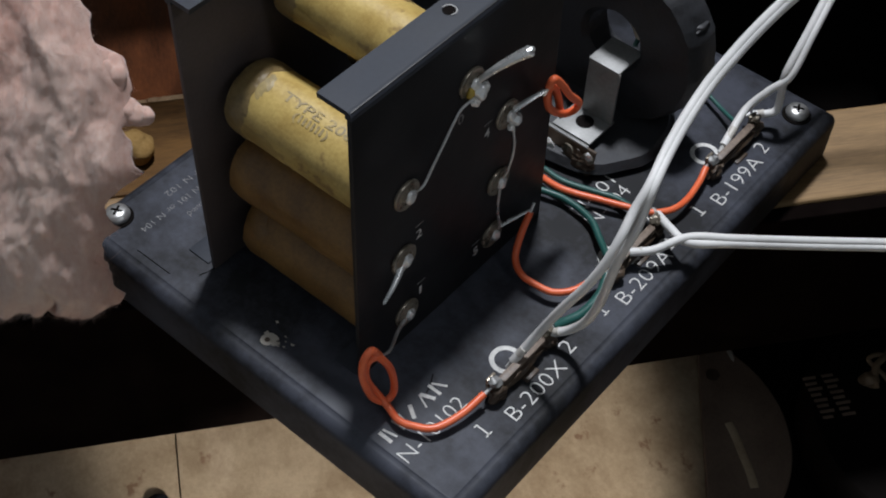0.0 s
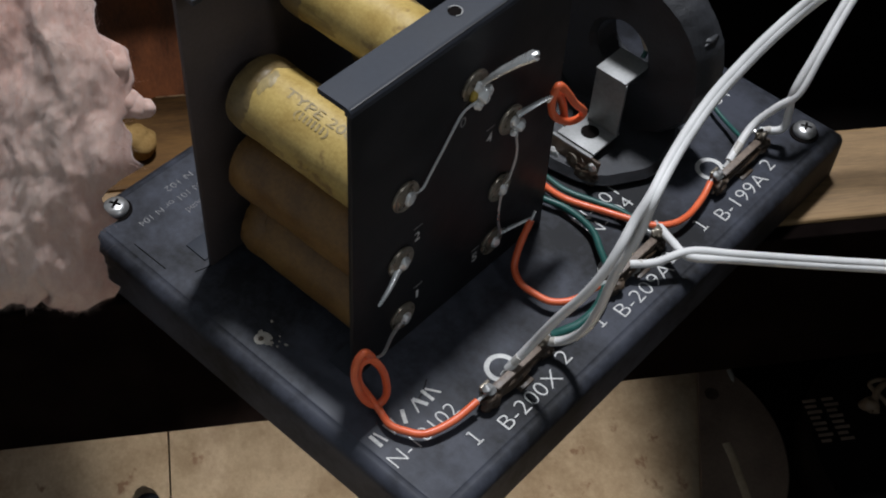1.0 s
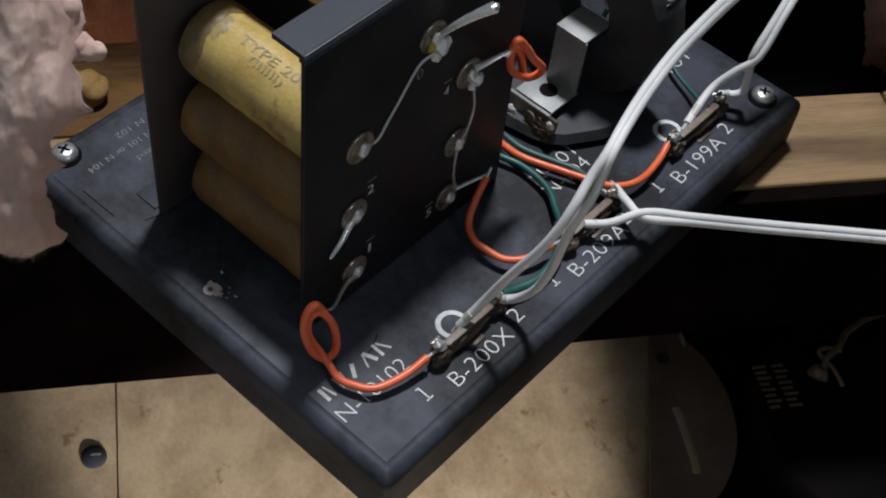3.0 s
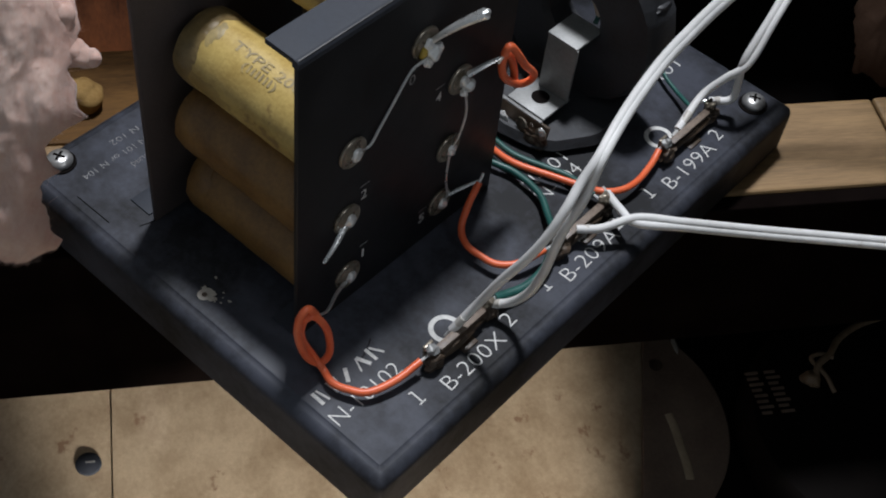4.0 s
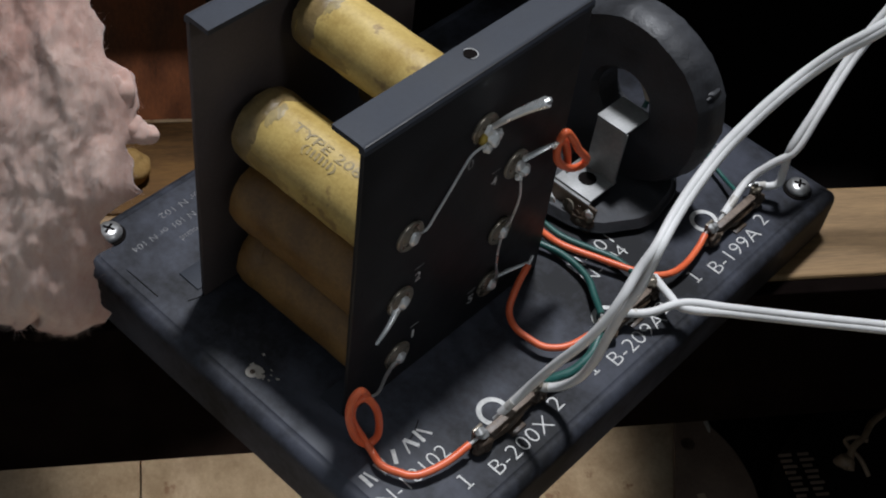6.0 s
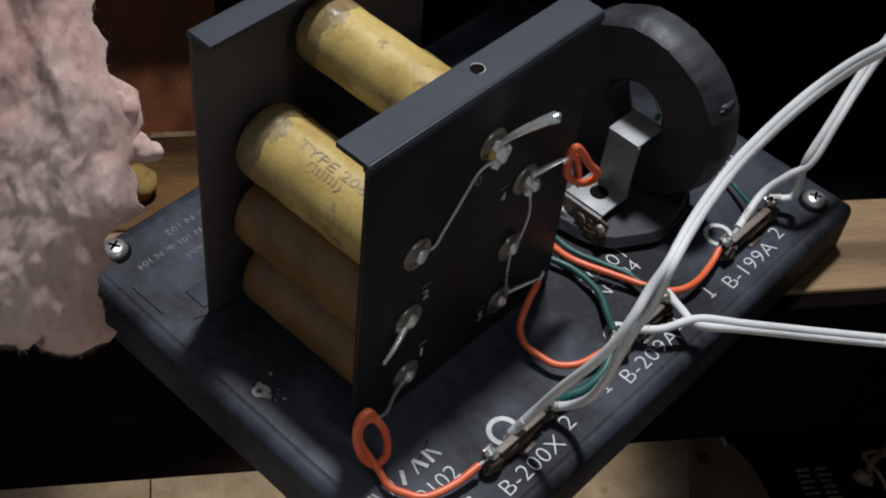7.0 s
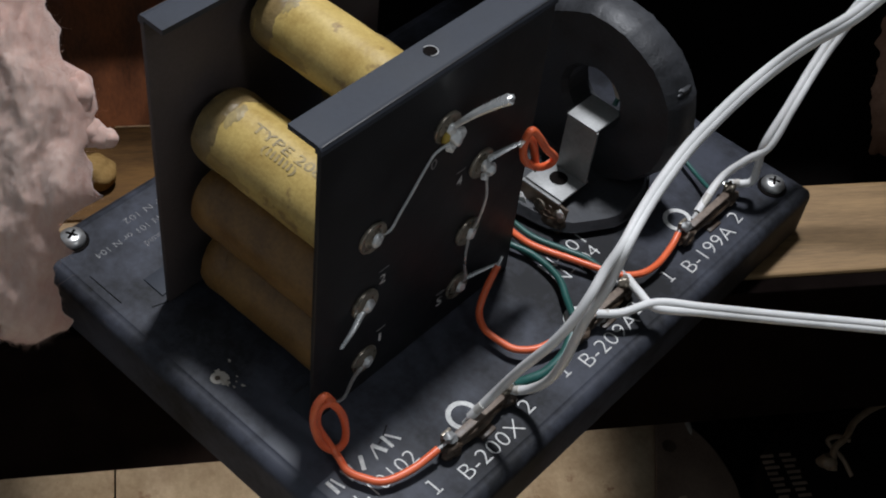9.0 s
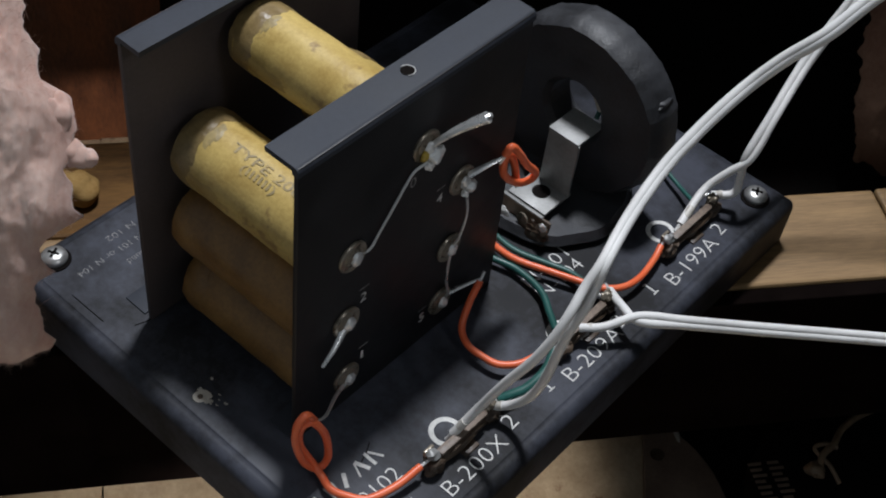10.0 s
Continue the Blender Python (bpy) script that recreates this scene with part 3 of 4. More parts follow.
capacitor(0.2225, 0.0600, R, -0.1270, 4)
capacitor(0.2204, 0.0360, R, -0.1270, 5, card=BROWN_SHADED_CARD)
capacitor(0.2190, 0.0124, R, -0.1270, 6, card=BROWN_SHADED_CARD)
capacitor(0.2010, 0.0864, 0.0096, -0.1345, 7)

# ---------------------------------------------------------------- coils and strap
coil = thing("upright_coil", "black taped choke coil standing on edge", "coil", at=pose(0, 0, 0))


def ring_body(r0, r1, h, m, wobble=0.02, seed=0, steps=64, ridge=0.010):
    b = bmesh.new()
    e = 0.0018
    prof = [(r0, e), (r0 + e, 0), (r1 - e, 0), (r1 - 0.0004, e * 0.5), (r1, e * 1.6), (r1 + 0.0004, h / 2), (r1, h - e * 1.6), (r1 - e, h), (r0 + e, h), (r0, h - e)]
    rings = []
    for i in range(steps):
        a = 2 * math.pi * i / steps
        w = 1 + wobble * noise.noise((math.cos(a) * 2 + seed, math.sin(a) * 2, 0.3)) + (ridge if i % 7 == 0 else 0)
        rings.append([b.verts.new((r * w * math.cos(a), r * w * math.sin(a), z)) for r, z in prof])
    n = len(prof)
    for i in range(steps):
        p, q = rings[i], rings[(i + 1) % steps]
        for k in range(n):
            b.faces.new((p[k], p[(k + 1) % n], q[(k + 1) % n], q[k]))
    bmesh.ops.transform(b, matrix=m, verts=b.verts)
    return b


CX, CZ = -0.0912, 0.0314
part("winding", ring_body(0.0100, 0.0310, 0.0138, pose(CX, 0.3072, CZ, 90, 0, 0), seed=2, ridge=0.014, steps=98), TAPE, coil)
part("tape_end", blob((CX + 0.0262, 0.3005, CZ + 0.0165), 0.0022, 4, (0.6, 1.7, 0.45), 0.5, sub=3), TAPE, coil, "loose end of black tape")
part("core_sleeve", tube([(CX - 0.004, 0.3000, CZ + 0.0085), (CX + 0.001, 0.2990, CZ + 0.0088), (CX + 0.0052, 0.2985, CZ + 0.0070), (CX + 0.0082, 0.2980, CZ + 0.0030)], 0.0020, 10, 6), GREYED, coil, "grey sleeve in the coil's eye")
part("green_lead", tube([(CX + 0.0040, 0.3005, CZ + 0.0075), (CX + 0.0070, 0.2985, CZ + 0.0045), (CX + 0.0080, 0.2950, CZ + 0.0010)], 0.0008, 8, 5), GREEN, coil, "dark green lead")
part("base_disc", ring_body(0.0060, 0.0272, 0.0046, pose(-0.0920, 0.2890, 0.0002), seed=7, ridge=0.008, wobble=0.06), TAPE, coil, "black disc under the coil, flat on the board")

strap = thing("metal_strap", "bent zinc strap with a hole holding the coil down", "bracket", at=pose(0, 0, 0))
bm = box(-0.0950, -0.0800, 0.2712, 0.2850, 0.0078, 0.0088, 0.0003)
part("foot", bm, ZINC, strap)
part("riser", box(-0.0916, -0.0798, 0.2826, 0.2836, 0.0080, 0.0304, 0.0003), ZINC, strap)
part("top", box(-0.0920, -0.0802, 0.2826, 0.2958, 0.0301, 0.0311, 0.0004), ZINC, strap)
part("hole", lathe([(0.0030, 0.0076), (0.0030, 0.0090)], 26, pose(-0.0872, 0.2784, 0)), BLACK_BAR, strap, "dark round screw hole", shade=False)

# ---------------------------------------------------------------- terminal strips
def terminal(x, y0, y1, seed):
    t = thing("terminal_strip", "tarnished brown terminal strip with soldered lugs on the board", "terminal", "terminal strips", at=pose(x, y0, 0))
    n = y1 - y0
    part("strip", box(-0.0006, 0.0006, 0.001, n - 0.001, 0.0016, 0.0064, 0.0002), PHENOLIC, t)
    part("foot", box(-0.0006, 0.0040, n * 0.40, n * 0.60, 0.0, 0.0006, 0.0002), PHENOLIC, t)
    part("top_edge", box(-0.0011, 0.0013, 0.004, n - 0.006, 0.0058, 0.0068, 0.0003), TAN, t, "worn tan edge of the strip")
    part("flux_crust", blob((0.0006, n * 0.5, 0.0030), 0.0021, seed + 3, (0.75, 4.8, 1.1), 0.5, sub=4, freq=1.6), PHENOLIC, t, "dark crust of old flux")
    for y, q in ((0.002, 0.0026), (n - 0.003, 0.0021)):
        part("flux_crust", blob((0.0006, y, 0.0028), q, seed + y * 900, (0.9, 1.2, 1.1), 0.55, sub=4, freq=1.8), PHENOLIC, t, "dark crust of old flux")
    for i, y in enumerate((0.002, n - 0.0035)):
        b = box(-0.0018, -0.0008, y - 0.0018, y + 0.0018, 0.0008, 0.0085, 0.0002)
        bmesh.ops.transform(b, matrix=pose(0, 0, 0, 0, -6 + 5 * i, 0), verts=b.verts)
        part("lug", b, BRASS, t)
        part("solder_joint", blob((-0.0005, y, 0.0072), 0.0017, seed + i, (1, 1.2, 0.9), 0.55, sub=3), BRASS if i else ZINC, t, "lump of solder")
        part("solder_joint", blob((0.0010, y + 0.002, 0.0040), 0.0013, seed + 7 + i, (1, 1.2, 0.9), 0.6), PHENOLIC, t)
    return t


terminal(-0.0460, 0.1795, 0.2085, 3)
terminal(-0.0463, 0.2355, 0.2640, 13)
terminal(-0.0468, 0.2915, 0.3220, 23)
small = thing("terminal_strip", "small dark terminal with crusted lugs hanging before the strap", "terminal", "terminal strips", at=pose(0, 0, 0))
bm = box(-0.0968, -0.0757, -0.0005, 0.0005, 0.0, 0.0094, 0.0002)
bmesh.ops.transform(bm, matrix=pose(0, 0.2672, 0.0004, -10, 0, 0), verts=bm.verts)
part("strip", bm, PHENOLIC, small)
bm = box(-0.0968, -0.0790, -0.0008, 0.0006, 0.0092, 0.0099, 0.0002)
bmesh.ops.transform(bm, matrix=pose(0, 0.2672, 0.0004, -10, 0, 0), verts=bm.verts)
part("top_edge", bm, ZINC, small, "bright bent edge of the terminal's clip")
part("flux_crust", blob((-0.0800, 0.2664, 0.0040), 0.0030, 9, (1.5, 0.45, 1.2), 0.7, sub=4, freq=2.2), PHENOLIC, small, "dark crust of old flux")
for i, (x, z, q) in enumerate(((-0.0918, 0.0046, 0.0020), (-0.0800, 0.0038, 0.0016), (-0.0768, 0.0092, 0.0013))):
    part("solder_joint", blob((x, 0.2660, z), q, 40 + i, (1.0, 0.55, 1.25), 0.35, sub=4), SOLDER if i != 1 else BRASS, small, "lump of old solder")
for x, tilt, h in ((-0.0835, -14, 0.0072), (-0.0782, 10, 0.0078)):
    bm = lathe([(0.0021, -0.0003), (0.0021, 0.0003)], 20, pose(0, 0, h - 0.0015, 90, 0, 0))
    bm = join(bm, box(-0.0013, 0.0013, -0.0003, 0.0003, 0.0, h - 0.0020, 0.0002))
    bmesh.ops.transform(bm, matrix=pose(x, 0.2656, 0.0016, -6, tilt, 0), verts=bm.verts)
    part("lug", bm, BRASS, small, "tarnished ring-ended lug")


# ---------------------------------------------------------------- wires
def wire(label, points, radius, material, name="wire", tip=True, group="wires", grey=None):
    t = thing(name, label, "wire", group)
    skin = part("insulation", tube(points, radius, 12, 8), material, t)
    if tip:
        for p, q in ((points[0], points[1]), (points[-1], points[-2])):
            d = (Vector(p) - Vector(q)).normalized()
            part("bare_end", tube([Vector(p) - d * 0.001, Vector(p) + d * 0.0015, Vector(p) + d * 0.0030], radius * 0.45, 8, 2), SOLDER, skin)
    return t


RO = 0.00108
wire("orange wire coiled at its end and soldered to a terminal", [
    (-0.0690, 0.1590, 0.0228), (-0.0688, 0.1558, 0.0285), (-0.0692, 0.1532, 0.0262), (-0.0692, 0.1527, 0.0190), (-0.0682, 0.1550, 0.0085),
    (-0.0670, 0.1590, 0.0026), (-0.0665, 0.1622, 0.0050), (-0.0672, 0.1616, 0.0150), (-0.0684, 0.1580, 0.0235), (-0.0698, 0.1552, 0.0225),
    (-0.0700, 0.1550, 0.0150), (-0.0682, 0.1577, 0.0060), (-0.0648, 0.1580, 0.0030), (-0.0600, 0.1567, 0.0030), (-0.0555, 0.1580, 0.0032),
    (-0.0508, 0.1612, 0.0034), (-0.0480, 0.1690, 0.0040), (-0.0470, 0.1775, 0.0052)], RO, ORANGE, group="orange wires")
wire("orange wire bowed from the plate to a terminal", [
    (-0.0728, 0.2300, 0.0168), (-0.0722, 0.2255, 0.0110), (-0.0700, 0.2205, 0.0062), (-0.0655, 0.2180, 0.0045), (-0.0600, 0.2180, 0.0042),
    (-0.0545, 0.2192, 0.0042), (-0.0500, 0.2240, 0.0048), (-0.0477, 0.2325, 0.0055)], RO, ORANGE, group="orange wires")
wire("orange wire running from under the plate to two terminals", [
    (-0.1000, 0.2545, 0.0020), (-0.0894, 0.2545, 0.0030), (-0.0776, 0.2538, 0.0040), (-0.0651, 0.2584, 0.0040), (-0.0564, 0.2619, 0.0040), (-0.0500, 0.2640, 0.0050),
    (-0.0462, 0.2690, 0.0050), (-0.0452, 0.2760, 0.0046), (-0.0464, 0.2850, 0.0046), (-0.0478, 0.2905, 0.0056)], RO, ORANGE, group="orange wires")
wire("short orange wire looped above the strap", [
    (-0.0742, 0.2335, 0.0640), (-0.0735, 0.2346, 0.0668), (-0.0730, 0.2382, 0.0623), (-0.0730, 0.2429, 0.0552), (-0.0732, 0.2487, 0.0480), (-0.0737, 0.2476, 0.0455),
    (-0.0740, 0.2424, 0.0476), (-0.0744, 0.2362, 0.0536), (-0.0746, 0.2341, 0.0586), (-0.0748, 0.2348, 0.0622), (-0.0752, 0.2380, 0.0600), (-0.0756, 0.2415, 0.0530), (-0.0758, 0.2436, 0.0462)], RO * 1.05, ORANGE, group="orange wires")
RG = 0.0010
wire("dark green wire from the coil to a terminal", [(-0.1000, 0.2600, 0.0030), (-0.0919, 0.2578, 0.0040), (-0.0800, 0.2566, 0.0040), (-0.0689, 0.2602, 0.0036), (-0.0615, 0.2625, 0.0036), (-0.0511, 0.2612, 0.0045)], RG, GREEN, group="green wires")
wire("dark green wire curving across the board", [(-0.0960, 0.2490, 0.0025), (-0.0845, 0.2495, 0.0030), (-0.0746, 0.2518, 0.0030), (-0.0638, 0.2502, 0.0034), (-0.0562, 0.2449, 0.0040), (-0.0505, 0.2405, 0.0050)], RG * 1.1, GREEN, group="green wires")
wire("dark green wire between two terminals", [(-0.0465, 0.2350, 0.0045), (-0.0440, 0.2280, 0.0035), (-0.0437, 0.2195, 0.0035), (-0.0455, 0.2130, 0.0040), (-0.0468, 0.2085, 0.0050)], RG * 1.5, GREEN, group="green wires")
wire("thin green wire from the coil to a terminal", [(-0.0790, 0.3290, 0.0060), (-0.0677, 0.3222, 0.0038), (-0.0600, 0.3188, 0.0036), (-0.0525, 0.3150, 0.0050)], RG * 0.75, GREEN, group="green wires")

RW = 0.00132


def cord(label, first, second, shared, gap=0.62, swap=1):
    """Two insulated strands that join into a flat cord; each strand is a part."""
    t = thing("speaker_cord", label, "cord", "white cords")
    line = [Vector(p) for p in shared]
    side = []
    for i, p in enumerate(line):
        d = (line[min(i + 1, len(line) - 1)] - line[max(i - 1, 0)]).normalized()
        view = (Vector((0.066, 0.012, 0.305)) - p).normalized()
        s = d.cross(view + Vector((0.3, -0.25, 0.1)) * (0.25 + 0.35 * math.sin(i * 0.6))).normalized()
        side.append(s)
    for k, own in ((swap, first), (-swap, second)):
        pts = [Vector(p) for p in own] + [p + s * k * RW * gap for p, s in zip(line, side)]
        strand = part("strand", tube(pts, RW, 12, 8), WHITE, t)
        d = (pts[0] - pts[1]).normalized()
        part("stained_end", tube([pts[0] + (pts[1] - pts[0]) * g for g in (0.0, 0.25, 0.5)], RW * 1.03, 12, 3, radii=(RW * 0.85, RW * 1.01)), SOILED, strand, "brown-stained end of the insulation")
        part("bare_end", tube([pts[0] - d * 0.0005, pts[0] + d * 0.0015, pts[0] + d * 0.003], RW * 0.5, 8, 2), SOLDER, strand)
    return t


CORDLINE = [(-0.0313, 0.219, 0.068), (-0.0335, 0.2281, 0.071), (-0.0348, 0.2369, 0.075), (-0.0353, 0.247, 0.08), (-0.0341, 0.2544, 0.0855), (-0.0322, 0.2612, 0.0915), (-0.0294, 0.268, 0.098), (-0.025, 0.2727, 0.106), (-0.0189, 0.2773, 0.115), (-0.0079, 0.292, 0.133), (0.03, 0.33, 0.17)]
cord("white two-strand speaker cord bowed up from a corner terminal",
     [(-0.0476, 0.1911, 0.0060), (-0.0443, 0.1960, 0.0160), (-0.0393, 0.1982, 0.0300), (-0.0344, 0.2005, 0.0420), (-0.0318, 0.2035, 0.0510), (-0.0311, 0.2076, 0.0580), (-0.0318, 0.2134, 0.0630)],
     [(-0.0461, 0.2062, 0.0050), (-0.0410, 0.2083, 0.0090), (-0.0362, 0.2084, 0.0180), (-0.0331, 0.2079, 0.0300), (-0.0319, 0.2085, 0.0410), (-0.0310, 0.2100, 0.0500), (-0.0300, 0.2130, 0.0570), (-0.0303, 0.2160, 0.0620)],
     CORDLINE, gap=0.42, swap=-1)
cord("white two-strand speaker cord running out from the middle terminal",
     [(-0.0481, 0.2636, 0.0060), (-0.0412, 0.2598, 0.0080)],
     [(-0.0458, 0.2453, 0.0060), (-0.0404, 0.2504, 0.0070)],
     [(-0.0341, 0.2589, 0.0090), (-0.0243, 0.2681, 0.0080), (-0.0128, 0.2842, 0.0020), (-0.0004, 0.2990, -0.0020), (0.0083, 0.3086, -0.0040), (0.0500, 0.3500, -0.0100), (0.1000, 0.4000, -0.0180)])
cord("white two-strand speaker cord rising from a far terminal",
     [(-0.0488, 0.3022, 0.0060), (-0.0506, 0.3164, 0.0100), (-0.0470, 0.3220, 0.0170)],
     [(-0.0496, 0.3220, 0.0050), (-0.0441, 0.3261, 0.0070), (-0.0442, 0.3270, 0.0140)],
     [(-0.0435, 0.3259, 0.0240), (-0.0438, 0.3345, 0.0350), (-0.0449, 0.3444, 0.0430), (-0.0451, 0.3518, 0.0500), (-0.0435, 0.3605, 0.0620), (-0.0400, 0.3700, 0.0760), (-0.0250, 0.3900, 0.1000), (0.0100, 0.4300, 0.1300)])

# ---------------------------------------------------------------- below the board
plate = thing("curved_plate", "grey fibre plate with a rounded edge, a hole and a slot", "plate", at=CAB @ Matrix.Translation((0.2115, 0.2247, FLOOR + 0.0014)))
bm = lathe([(0.0575, 0.0002), (0.058, 0.0008), (0.058, 0.0034), (0.0574, 0.0040)], 96)
bmesh.ops.bisect_plane(bm, geom=bm.verts[:] + bm.edges[:] + bm.faces[:], plane_co=(0.0215, 0, 0), plane_no=(1, -0.272, 0), clear_inner=True)
bmesh.ops.holes_fill(bm, edges=[e for e in bm.edges if e.is_boundary])
part("disc", bm, GREYCARD, plate)
part("hole", lathe([(0.0031, 0.0036), (0.0031, 0.0043)], 20, pose(0.034, 0.025, 0)), PHENOLIC, plate, shade=False)
part("slot", tube([(0.0328, 0.000, 0.0040), (0.0334, -0.008, 0.0042), (0.0334, -0.016, 0.0042), (0.0336, -0.024, 0.0042), (0.0331, -0.032, 0.0040)], 0.0019, 8, 4, flat=((0, 0, 1), 0.15)), PLY, plate, "pale wood showing through a slot")
# added sheet; its black stands for the dark floor right of the plate
cab_box("floor_dark_sheet", 0.2465, 0.518, -0.20, 0.4590, FLOOR + 0.0002, FLOOR + 0.0013, BLACK_BAR, 0.0006, label="added near-black sheet darkening the floor round the loudspeaker", category="panel")
part("chipped_edge", blob((0.0455, 0.0340, 0.0036), 0.0030, 6, (0.45, 1.5, 0.25), 0.5, sub=3), GREYED, plate, "pale chip in the plate's rim")
driver = thing("loudspeaker_driver", "black loudspeaker magnet with a worn label on its back", "loudspeaker", at=CAB @ Matrix.Translation((0.3290, 0.2000, 0)))
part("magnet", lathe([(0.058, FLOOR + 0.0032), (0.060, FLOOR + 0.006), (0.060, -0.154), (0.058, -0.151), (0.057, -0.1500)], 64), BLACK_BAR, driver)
for i in range(2):
    for k in range(8):
        w = (0.0058, 0.0050, 0.0062, 0.0044)[(k + i) % 4]
        part("label_bar", box(-0.0545 + i * 0.0085 + k * 0.0002, -0.0545 + w + i * 0.0085 + k * 0.0002, 0.0280 - k * 0.0028, 0.0293 - k * 0.0028, -0.1501, -0.1497), GREYCARD, driver, shade=False)
part("terminal", blob((-0.0275, 0.0225, -0.1480), 0.0038, 3, (1, 1, 0.9), 0.4, sub=3), OLDWIRE, driver)
wire("old brown wire leading to the loudspeaker", [tuple(CAB @ Vector(p)) for p in ((0.3025, 0.2180, -0.1480), (0.3050, 0.2260, -0.1450), (0.3120, 0.2310, -0.1440), (0.3200, 0.2390, -0.1440), (0.3354, 0.2448, -0.1420), (0.3700, 0.2480, -0.1400), (0.4500, 0.2480, -0.1400))], 0.0015, OLDWIRE, tip=False)
wire("old brown wire looped on the loudspeaker terminal", [tuple(CAB @ Vector(p)) for p in ((0.3100, 0.2150, -0.1490), (0.3075, 0.2220, -0.1460), (0.3035, 0.2300, -0.1450), (0.3080, 0.2315, -0.1440), (0.3130, 0.2290, -0.1440))], 0.0010, OLDWIRE, tip=False)
ps = thing("floor_screw", "dark flat screw head in the plywood floor", "screw", at=CAB @ Matrix.Translation((0.0026, 0.2317, FLOOR - 0.0008)))
part("head", lathe([(0.0052, 0.0), (0.0050, 0.0010), (0.0034, 0.0018), (0.0012, 0.0021)], 28), BLACK_METAL, ps)
part("slot", box(-0.0010, 0.0028, -0.0004, 0.0004, 0.0012, 0.0023), ZINC, ps, shade=False)


# ---------------------------------------------------------------- glass-fibre wadding
def wadding(name, label, m, edge, foot, depth, seed, fibres, streak=1.0, side=1, stuff=None):
    """A torn batt of glass fibre: a thick sheet with a ragged rim and soft folds, and loose fibres lying on it.
    edge: (height, right limit) rows; foot: (place along, lower limit) rows; local x along, y into the depth, z up."""
    t = thing(name, label, "insulation", "wadding", at=m)
    rng = random.Random(seed)
    hs, rs = [e[0] for e in edge], [e[1] for e in edge]
    fx, fh = [e[0] for e in foot], [e[1] for e in foot]
    top, lo, nc, nr = hs[-1], fx[0], 150, 230
    kernel = np.exp(-np.linspace(-2, 2, 41) ** 2)
    kernel /= kernel.sum()
    fine_h = np.linspace(hs[0] - 0.03, top + 0.03, 400)
    calm = np.convolve(np.pad(np.interp(fine_h, hs, rs), 20, mode="edge"), kernel, "valid")

    def rag(a, b, c, much):
        return much * (noise.noise((a, b, c)) + 0.5 * noise.noise((a * 2.3, b * 2.3, c + 5)) + 0.25 * noise.noise((a * 5.1, b * 5.1, c + 9)))

    def fall(h):          # the lower part hangs back
        k = -0.012 - h
        return 0.26 * (math.sqrt(k * k + 0.0003) + k)

    front = []
    for i in range(nr + 1):
        row = []
        for k in range(nc + 1):
            s = (k / nc) ** 0.8
            guess = lo + s * (fx[-1] - lo)
            h0 = np.interp(guess, fx, fh) + rag(guess * 160, seed, 0.0, 0.0022)
            h = h0 + (top - h0) * (i / nr) ** 1.15
            hi = np.interp(h, hs, rs) + rag(h * 170, seed, 3.0, 0.0011) + 0.0014
            x = lo + (hi - lo) * s
            near = max(0.0, min(1.0, (np.interp(h, fine_h, calm) + 0.0035 - x) / 0.017))
            low = max(0.0, min(1.0, (h - h0 + 0.0012) / 0.011))
            f = math.sqrt(1 - (1 - near) ** 2) * math.sqrt(1 - (1 - low) ** 2)
            bend = 0.004 * noise.noise((h * 50, x * 20, seed))
            y = 0.006 - depth * f - f * (rag((x + bend) * 70 * streak, h * 32, seed + 1, 0.0034) + rag((x + bend) * 150, h * 90, seed + 2, 0.0008) + rag((x + bend) * 520, h * 300, seed + 4, 0.00022)) + fall(h)
            row.append(Vector((x, y, h)))
        front.append(row)
    w = nc + 1
    verts = [p for row in front for p in row] + [Vector((p.x - 0.016, 0.014 + fall(p.z), p.z + 0.006)) for row in front for p in row]
    back, faces = w * (nr + 1), []
    for i in range(nr):
        for k in range(nc):
            a = i * w + k
            faces.append((a, a + 1, a + w + 1, a + w))
            faces.append((back + a, back + a + w, back + a + w + 1, back + a + 1))
        for a, flip in ((i * w, 1), (i * w + nc, 0)):
            q = (a, a + w, back + a + w, back + a)
            faces.append(q if flip else q[::-1])
    for k in range(nc):
        for a, flip in ((k, 0), (nr * w + k, 1)):
            q = (a, a + 1, back + a + 1, back + a)
            faces.append(q[::-1] if flip else q)
    verts = [Vector((v.x * side, v.y, v.z)) for v in verts]
    faces = [q[::side] for q in faces]
    me = bpy.data.meshes.new("batt")
    me.from_pydata(verts, [], faces)
    me.materials.append(stuff or FIBRE)
    for poly in me.polygons:
        poly.use_smooth = True
    new("batt", me).parent = t

    fv, ff = [], []
    for n in range(fibres):
        rim = n % 16 == 0
        i = rng.randrange(1, nr - 1) if not (rim and rng.random() < 0.35) else rng.randrange(1, 6)
        k = rng.randrange(1, nc - 1) if not rim else (rng.randrange(nc - 9, nc) if i > 6 else rng.randrange(1, nc))
        p = front[i][k]
        out = (front[i][k + 1] - front[i][k - 1]).cross(front[i + 1][k] - front[i - 1][k])
        out = out.normalized() if out.length > 1e-12 else Vector((0, -1, 0))
        a = noise.noise((p.x * 90, p.z * 45, seed)) * 2.5 + rng.gauss(0, 1.6)
        d = Vector((math.sin(a), 0, -math.cos(a)))
        if rim:
            d = (d + Vector((rng.uniform(0, 1.6) if i > 6 else 0, 0, 0))).normalized()
        else:
            d = d - out * d.dot(out)
        ln, wd = rng.uniform(0.0012, 0.0038) * (0.45 if rim else 1), rng.uniform(0.000014, 0.000038)
        s = d.cross(out if not rim else Vector((0, 1, 0.1)))
        s = s.normalized() * wd
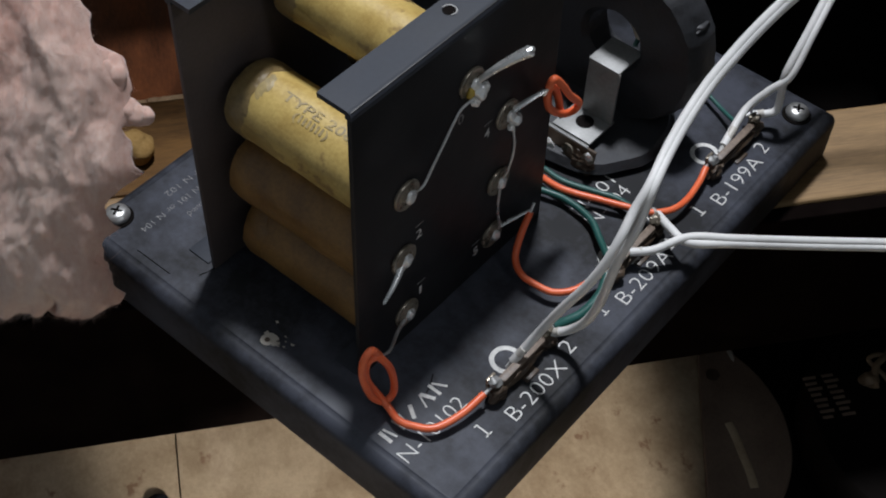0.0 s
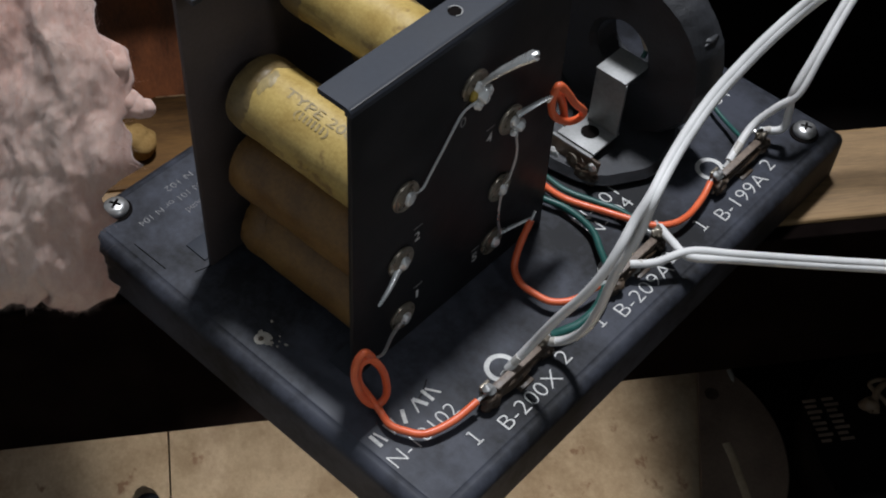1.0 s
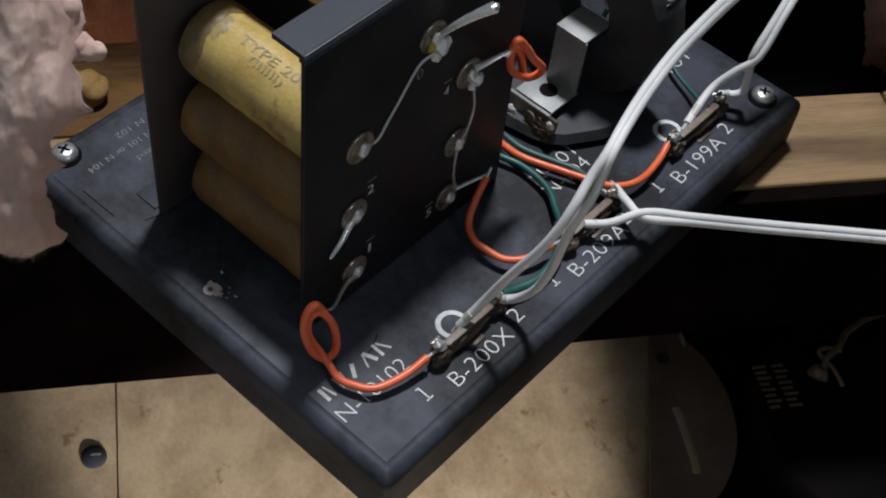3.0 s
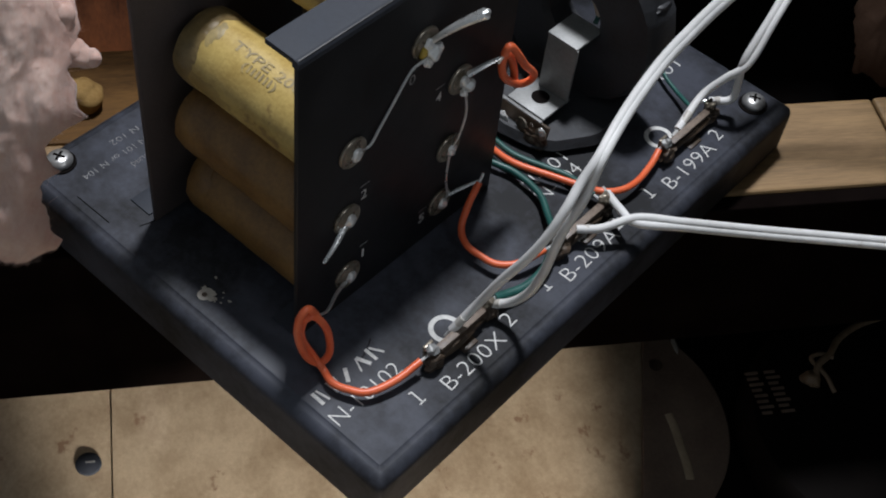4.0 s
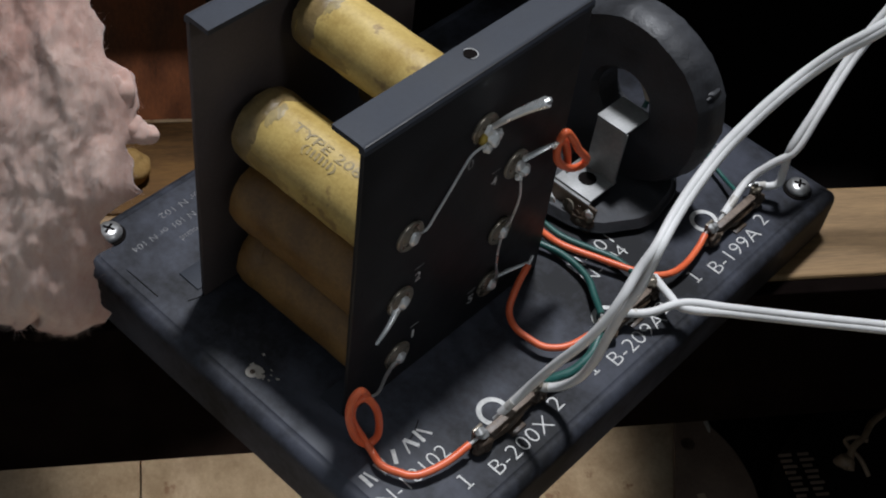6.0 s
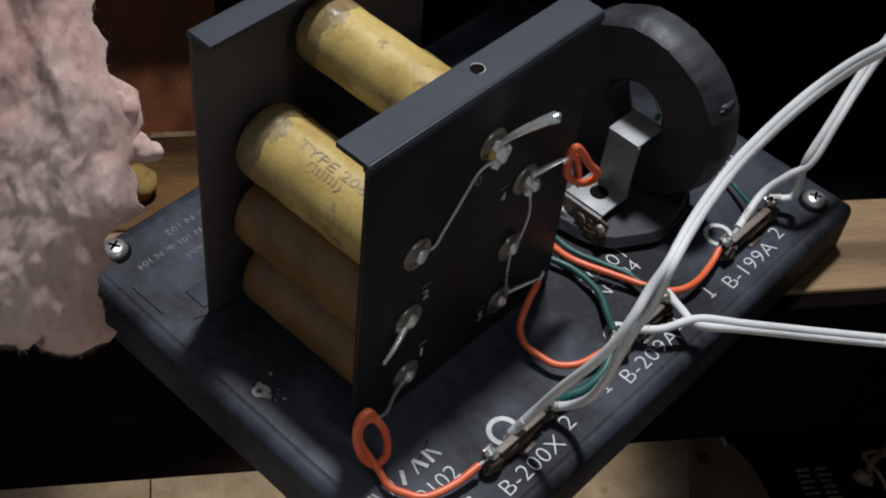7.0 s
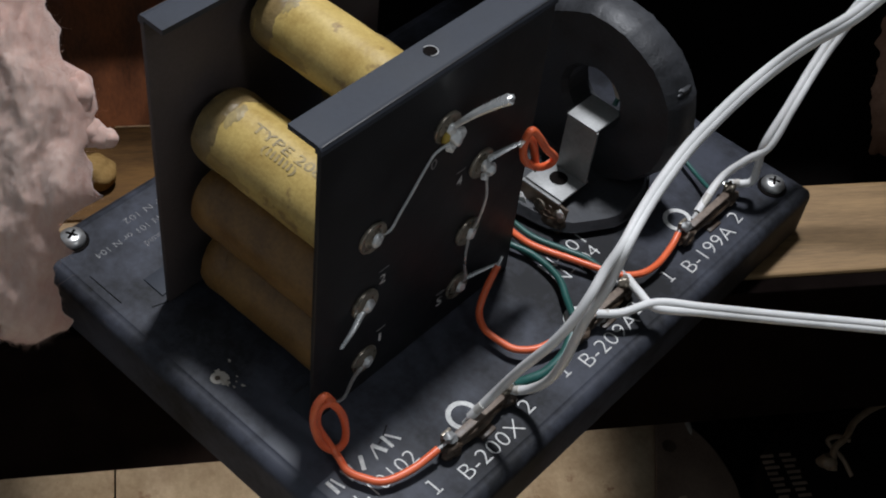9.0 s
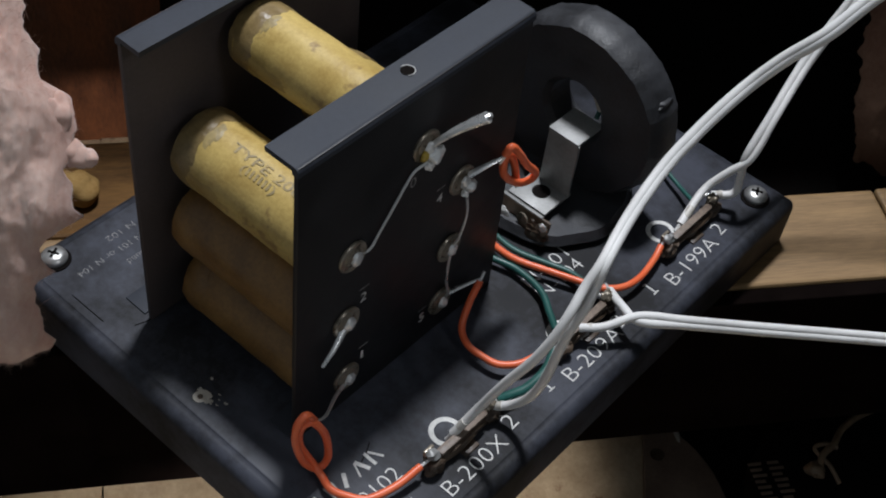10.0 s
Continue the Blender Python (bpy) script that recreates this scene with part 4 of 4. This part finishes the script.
        curl = Vector((rng.gauss(0, 0.4), rng.gauss(0, 0.10), rng.gauss(0, 0.4))) * ln
        lift = out * rng.uniform(0.00003, 0.00022)
        z = len(fv)
        p0, p1, p2 = p - out * 0.0002, p + d * ln * 0.5 + curl * 0.4 + lift, p + d * ln + curl * 1.3 + lift * 0.3
        fv += [p0 - s, p0 + s, p1 - s, p1 + s, p2]
        ff += [(z, z + 1, z + 3, z + 2), (z + 2, z + 3, z + 4)]
    fv = [Vector((v.x * side, v.y, v.z)) for v in fv]
    me = bpy.data.meshes.new("loose_fibre")
    me.from_pydata(fv, [], ff)
    me.materials.append(stuff or FIBRE)
    f = new("loose_fibre", me)
    f.parent = t
    tagged(f, kind="stuff")
    return t


def facing(centre, right, up):
    r = Vector(right).normalized()
    u = (Vector(up) - r * Vector(up).dot(r)).normalized()
    f = u.cross(r)          # into the picture: local y
    return Matrix(((r.x, -f.x * -1, u.x, centre[0]), (r.y, f.y, u.y, centre[1]), (r.z, f.z, u.z, centre[2]), (0, 0, 0, 1)))


RIGHT, UP = (0.743, 0.669, 0.0), (-0.42, 0.48, 0.77)
EDGE = [(-0.0460, 0.0090), (-0.0400, 0.0143), (-0.0367, 0.0162), (-0.0319, 0.0151), (-0.0240, 0.0133), (-0.0175, 0.0144), (-0.0160, 0.0178), (-0.0105, 0.0156), (-0.0085, 0.0153), (-0.0066, 0.0165),
        (-0.003, 0.0206), (0.0, 0.0254), (0.0023, 0.0248), (0.0084, 0.0227), (0.0129, 0.0219), (0.0165, 0.0232), (0.0206, 0.0238), (0.0252, 0.0242),
        (0.0289, 0.0233), (0.0331, 0.0208), (0.0344, 0.0163), (0.0391, 0.0148), (0.0450, 0.0126), (0.0600, 0.0080), (0.0950, 0.0020)]
FOOT = [(-0.055, -0.0430), (-0.0060, -0.0432), (-0.0044, -0.0430), (-0.0028, -0.0389), (-0.0005, -0.0429), (0.0064, -0.0451), (0.0103, -0.0441), (0.0150, -0.0400)]
SMALL = [(-0.045, 0.020), (-0.02, 0.028), (0.01, 0.030), (0.045, 0.022)]
LOW = [(-0.045, 0.004), (-0.02, 0.012), (0.01, 0.013), (0.045, 0.008)]
SMALL_FOOT = [(-0.032, -0.040), (-0.010, -0.047), (0.010, -0.044), (0.022, -0.038)]
big = wadding("insulation_wadding", "pale pink glass-fibre wadding hanging in a torn lump beside the board", facing((-0.1700, 0.1330, 0.0400), RIGHT, UP), EDGE, FOOT, 0.016, 3, 36000)
bm = None
for k, (x, z, q) in enumerate(((0.0212, 0.0180, 0.0050), (0.0238, 0.0176, 0.0044), (0.0260, 0.0170, 0.0038), (0.0278, 0.0166, 0.0032))):
    bm = blob((x, 0.0012, z), q, 5 + k, (1.0, 0.8, 0.85), 0.25, bm=bm, sub=4, freq=1.2)
part("tuft", bm, FIBRE, big, "small twisted tuft sticking out")
part("tuft", blob((0.0195, -0.0010, 0.0275), 0.0055, 8, (0.8, 0.7, 1.1), 0.4, sub=5, freq=1.3), FIBRE, big, "loose lump at the torn rim")
# both far pieces use the fibre colour darkened for shade
wadding("insulation_wadding", "brown glass-fibre wadding against the far cabinet side, darkened for shade", facing((-0.0291, 0.4540, -0.0020), RIGHT, UP), SMALL, SMALL_FOOT, 0.012, 8, 5000, side=-1, stuff=SHADED_FIBRE)
wadding("insulation_wadding", "brown glass-fibre wadding low against the cabinet side, darkened for shade", facing((0.0456, 0.3835, -0.0640), RIGHT, UP), LOW, SMALL_FOOT, 0.010, 12, 5000, side=-1, stuff=SHADED_FIBRE)
lump = thing("insulation_wadding", "small yellowish lump of glass fibre lying on the brown block", "insulation", "wadding", at=pose(-0.2072, 0.1881, -0.0206))
bm = None
for k, (x, y, z, q) in enumerate(((0, 0, 0.0042, 0.0070), (-0.0052, -0.0036, 0.0036, 0.0058))):
    bm = blob((x, y, z), q, 21 + k, (1.0, 1.0, 0.72), 0.35, bm=bm, sub=5, freq=1.1)
part("clump", bm, YELLOWFIBRE, lump)
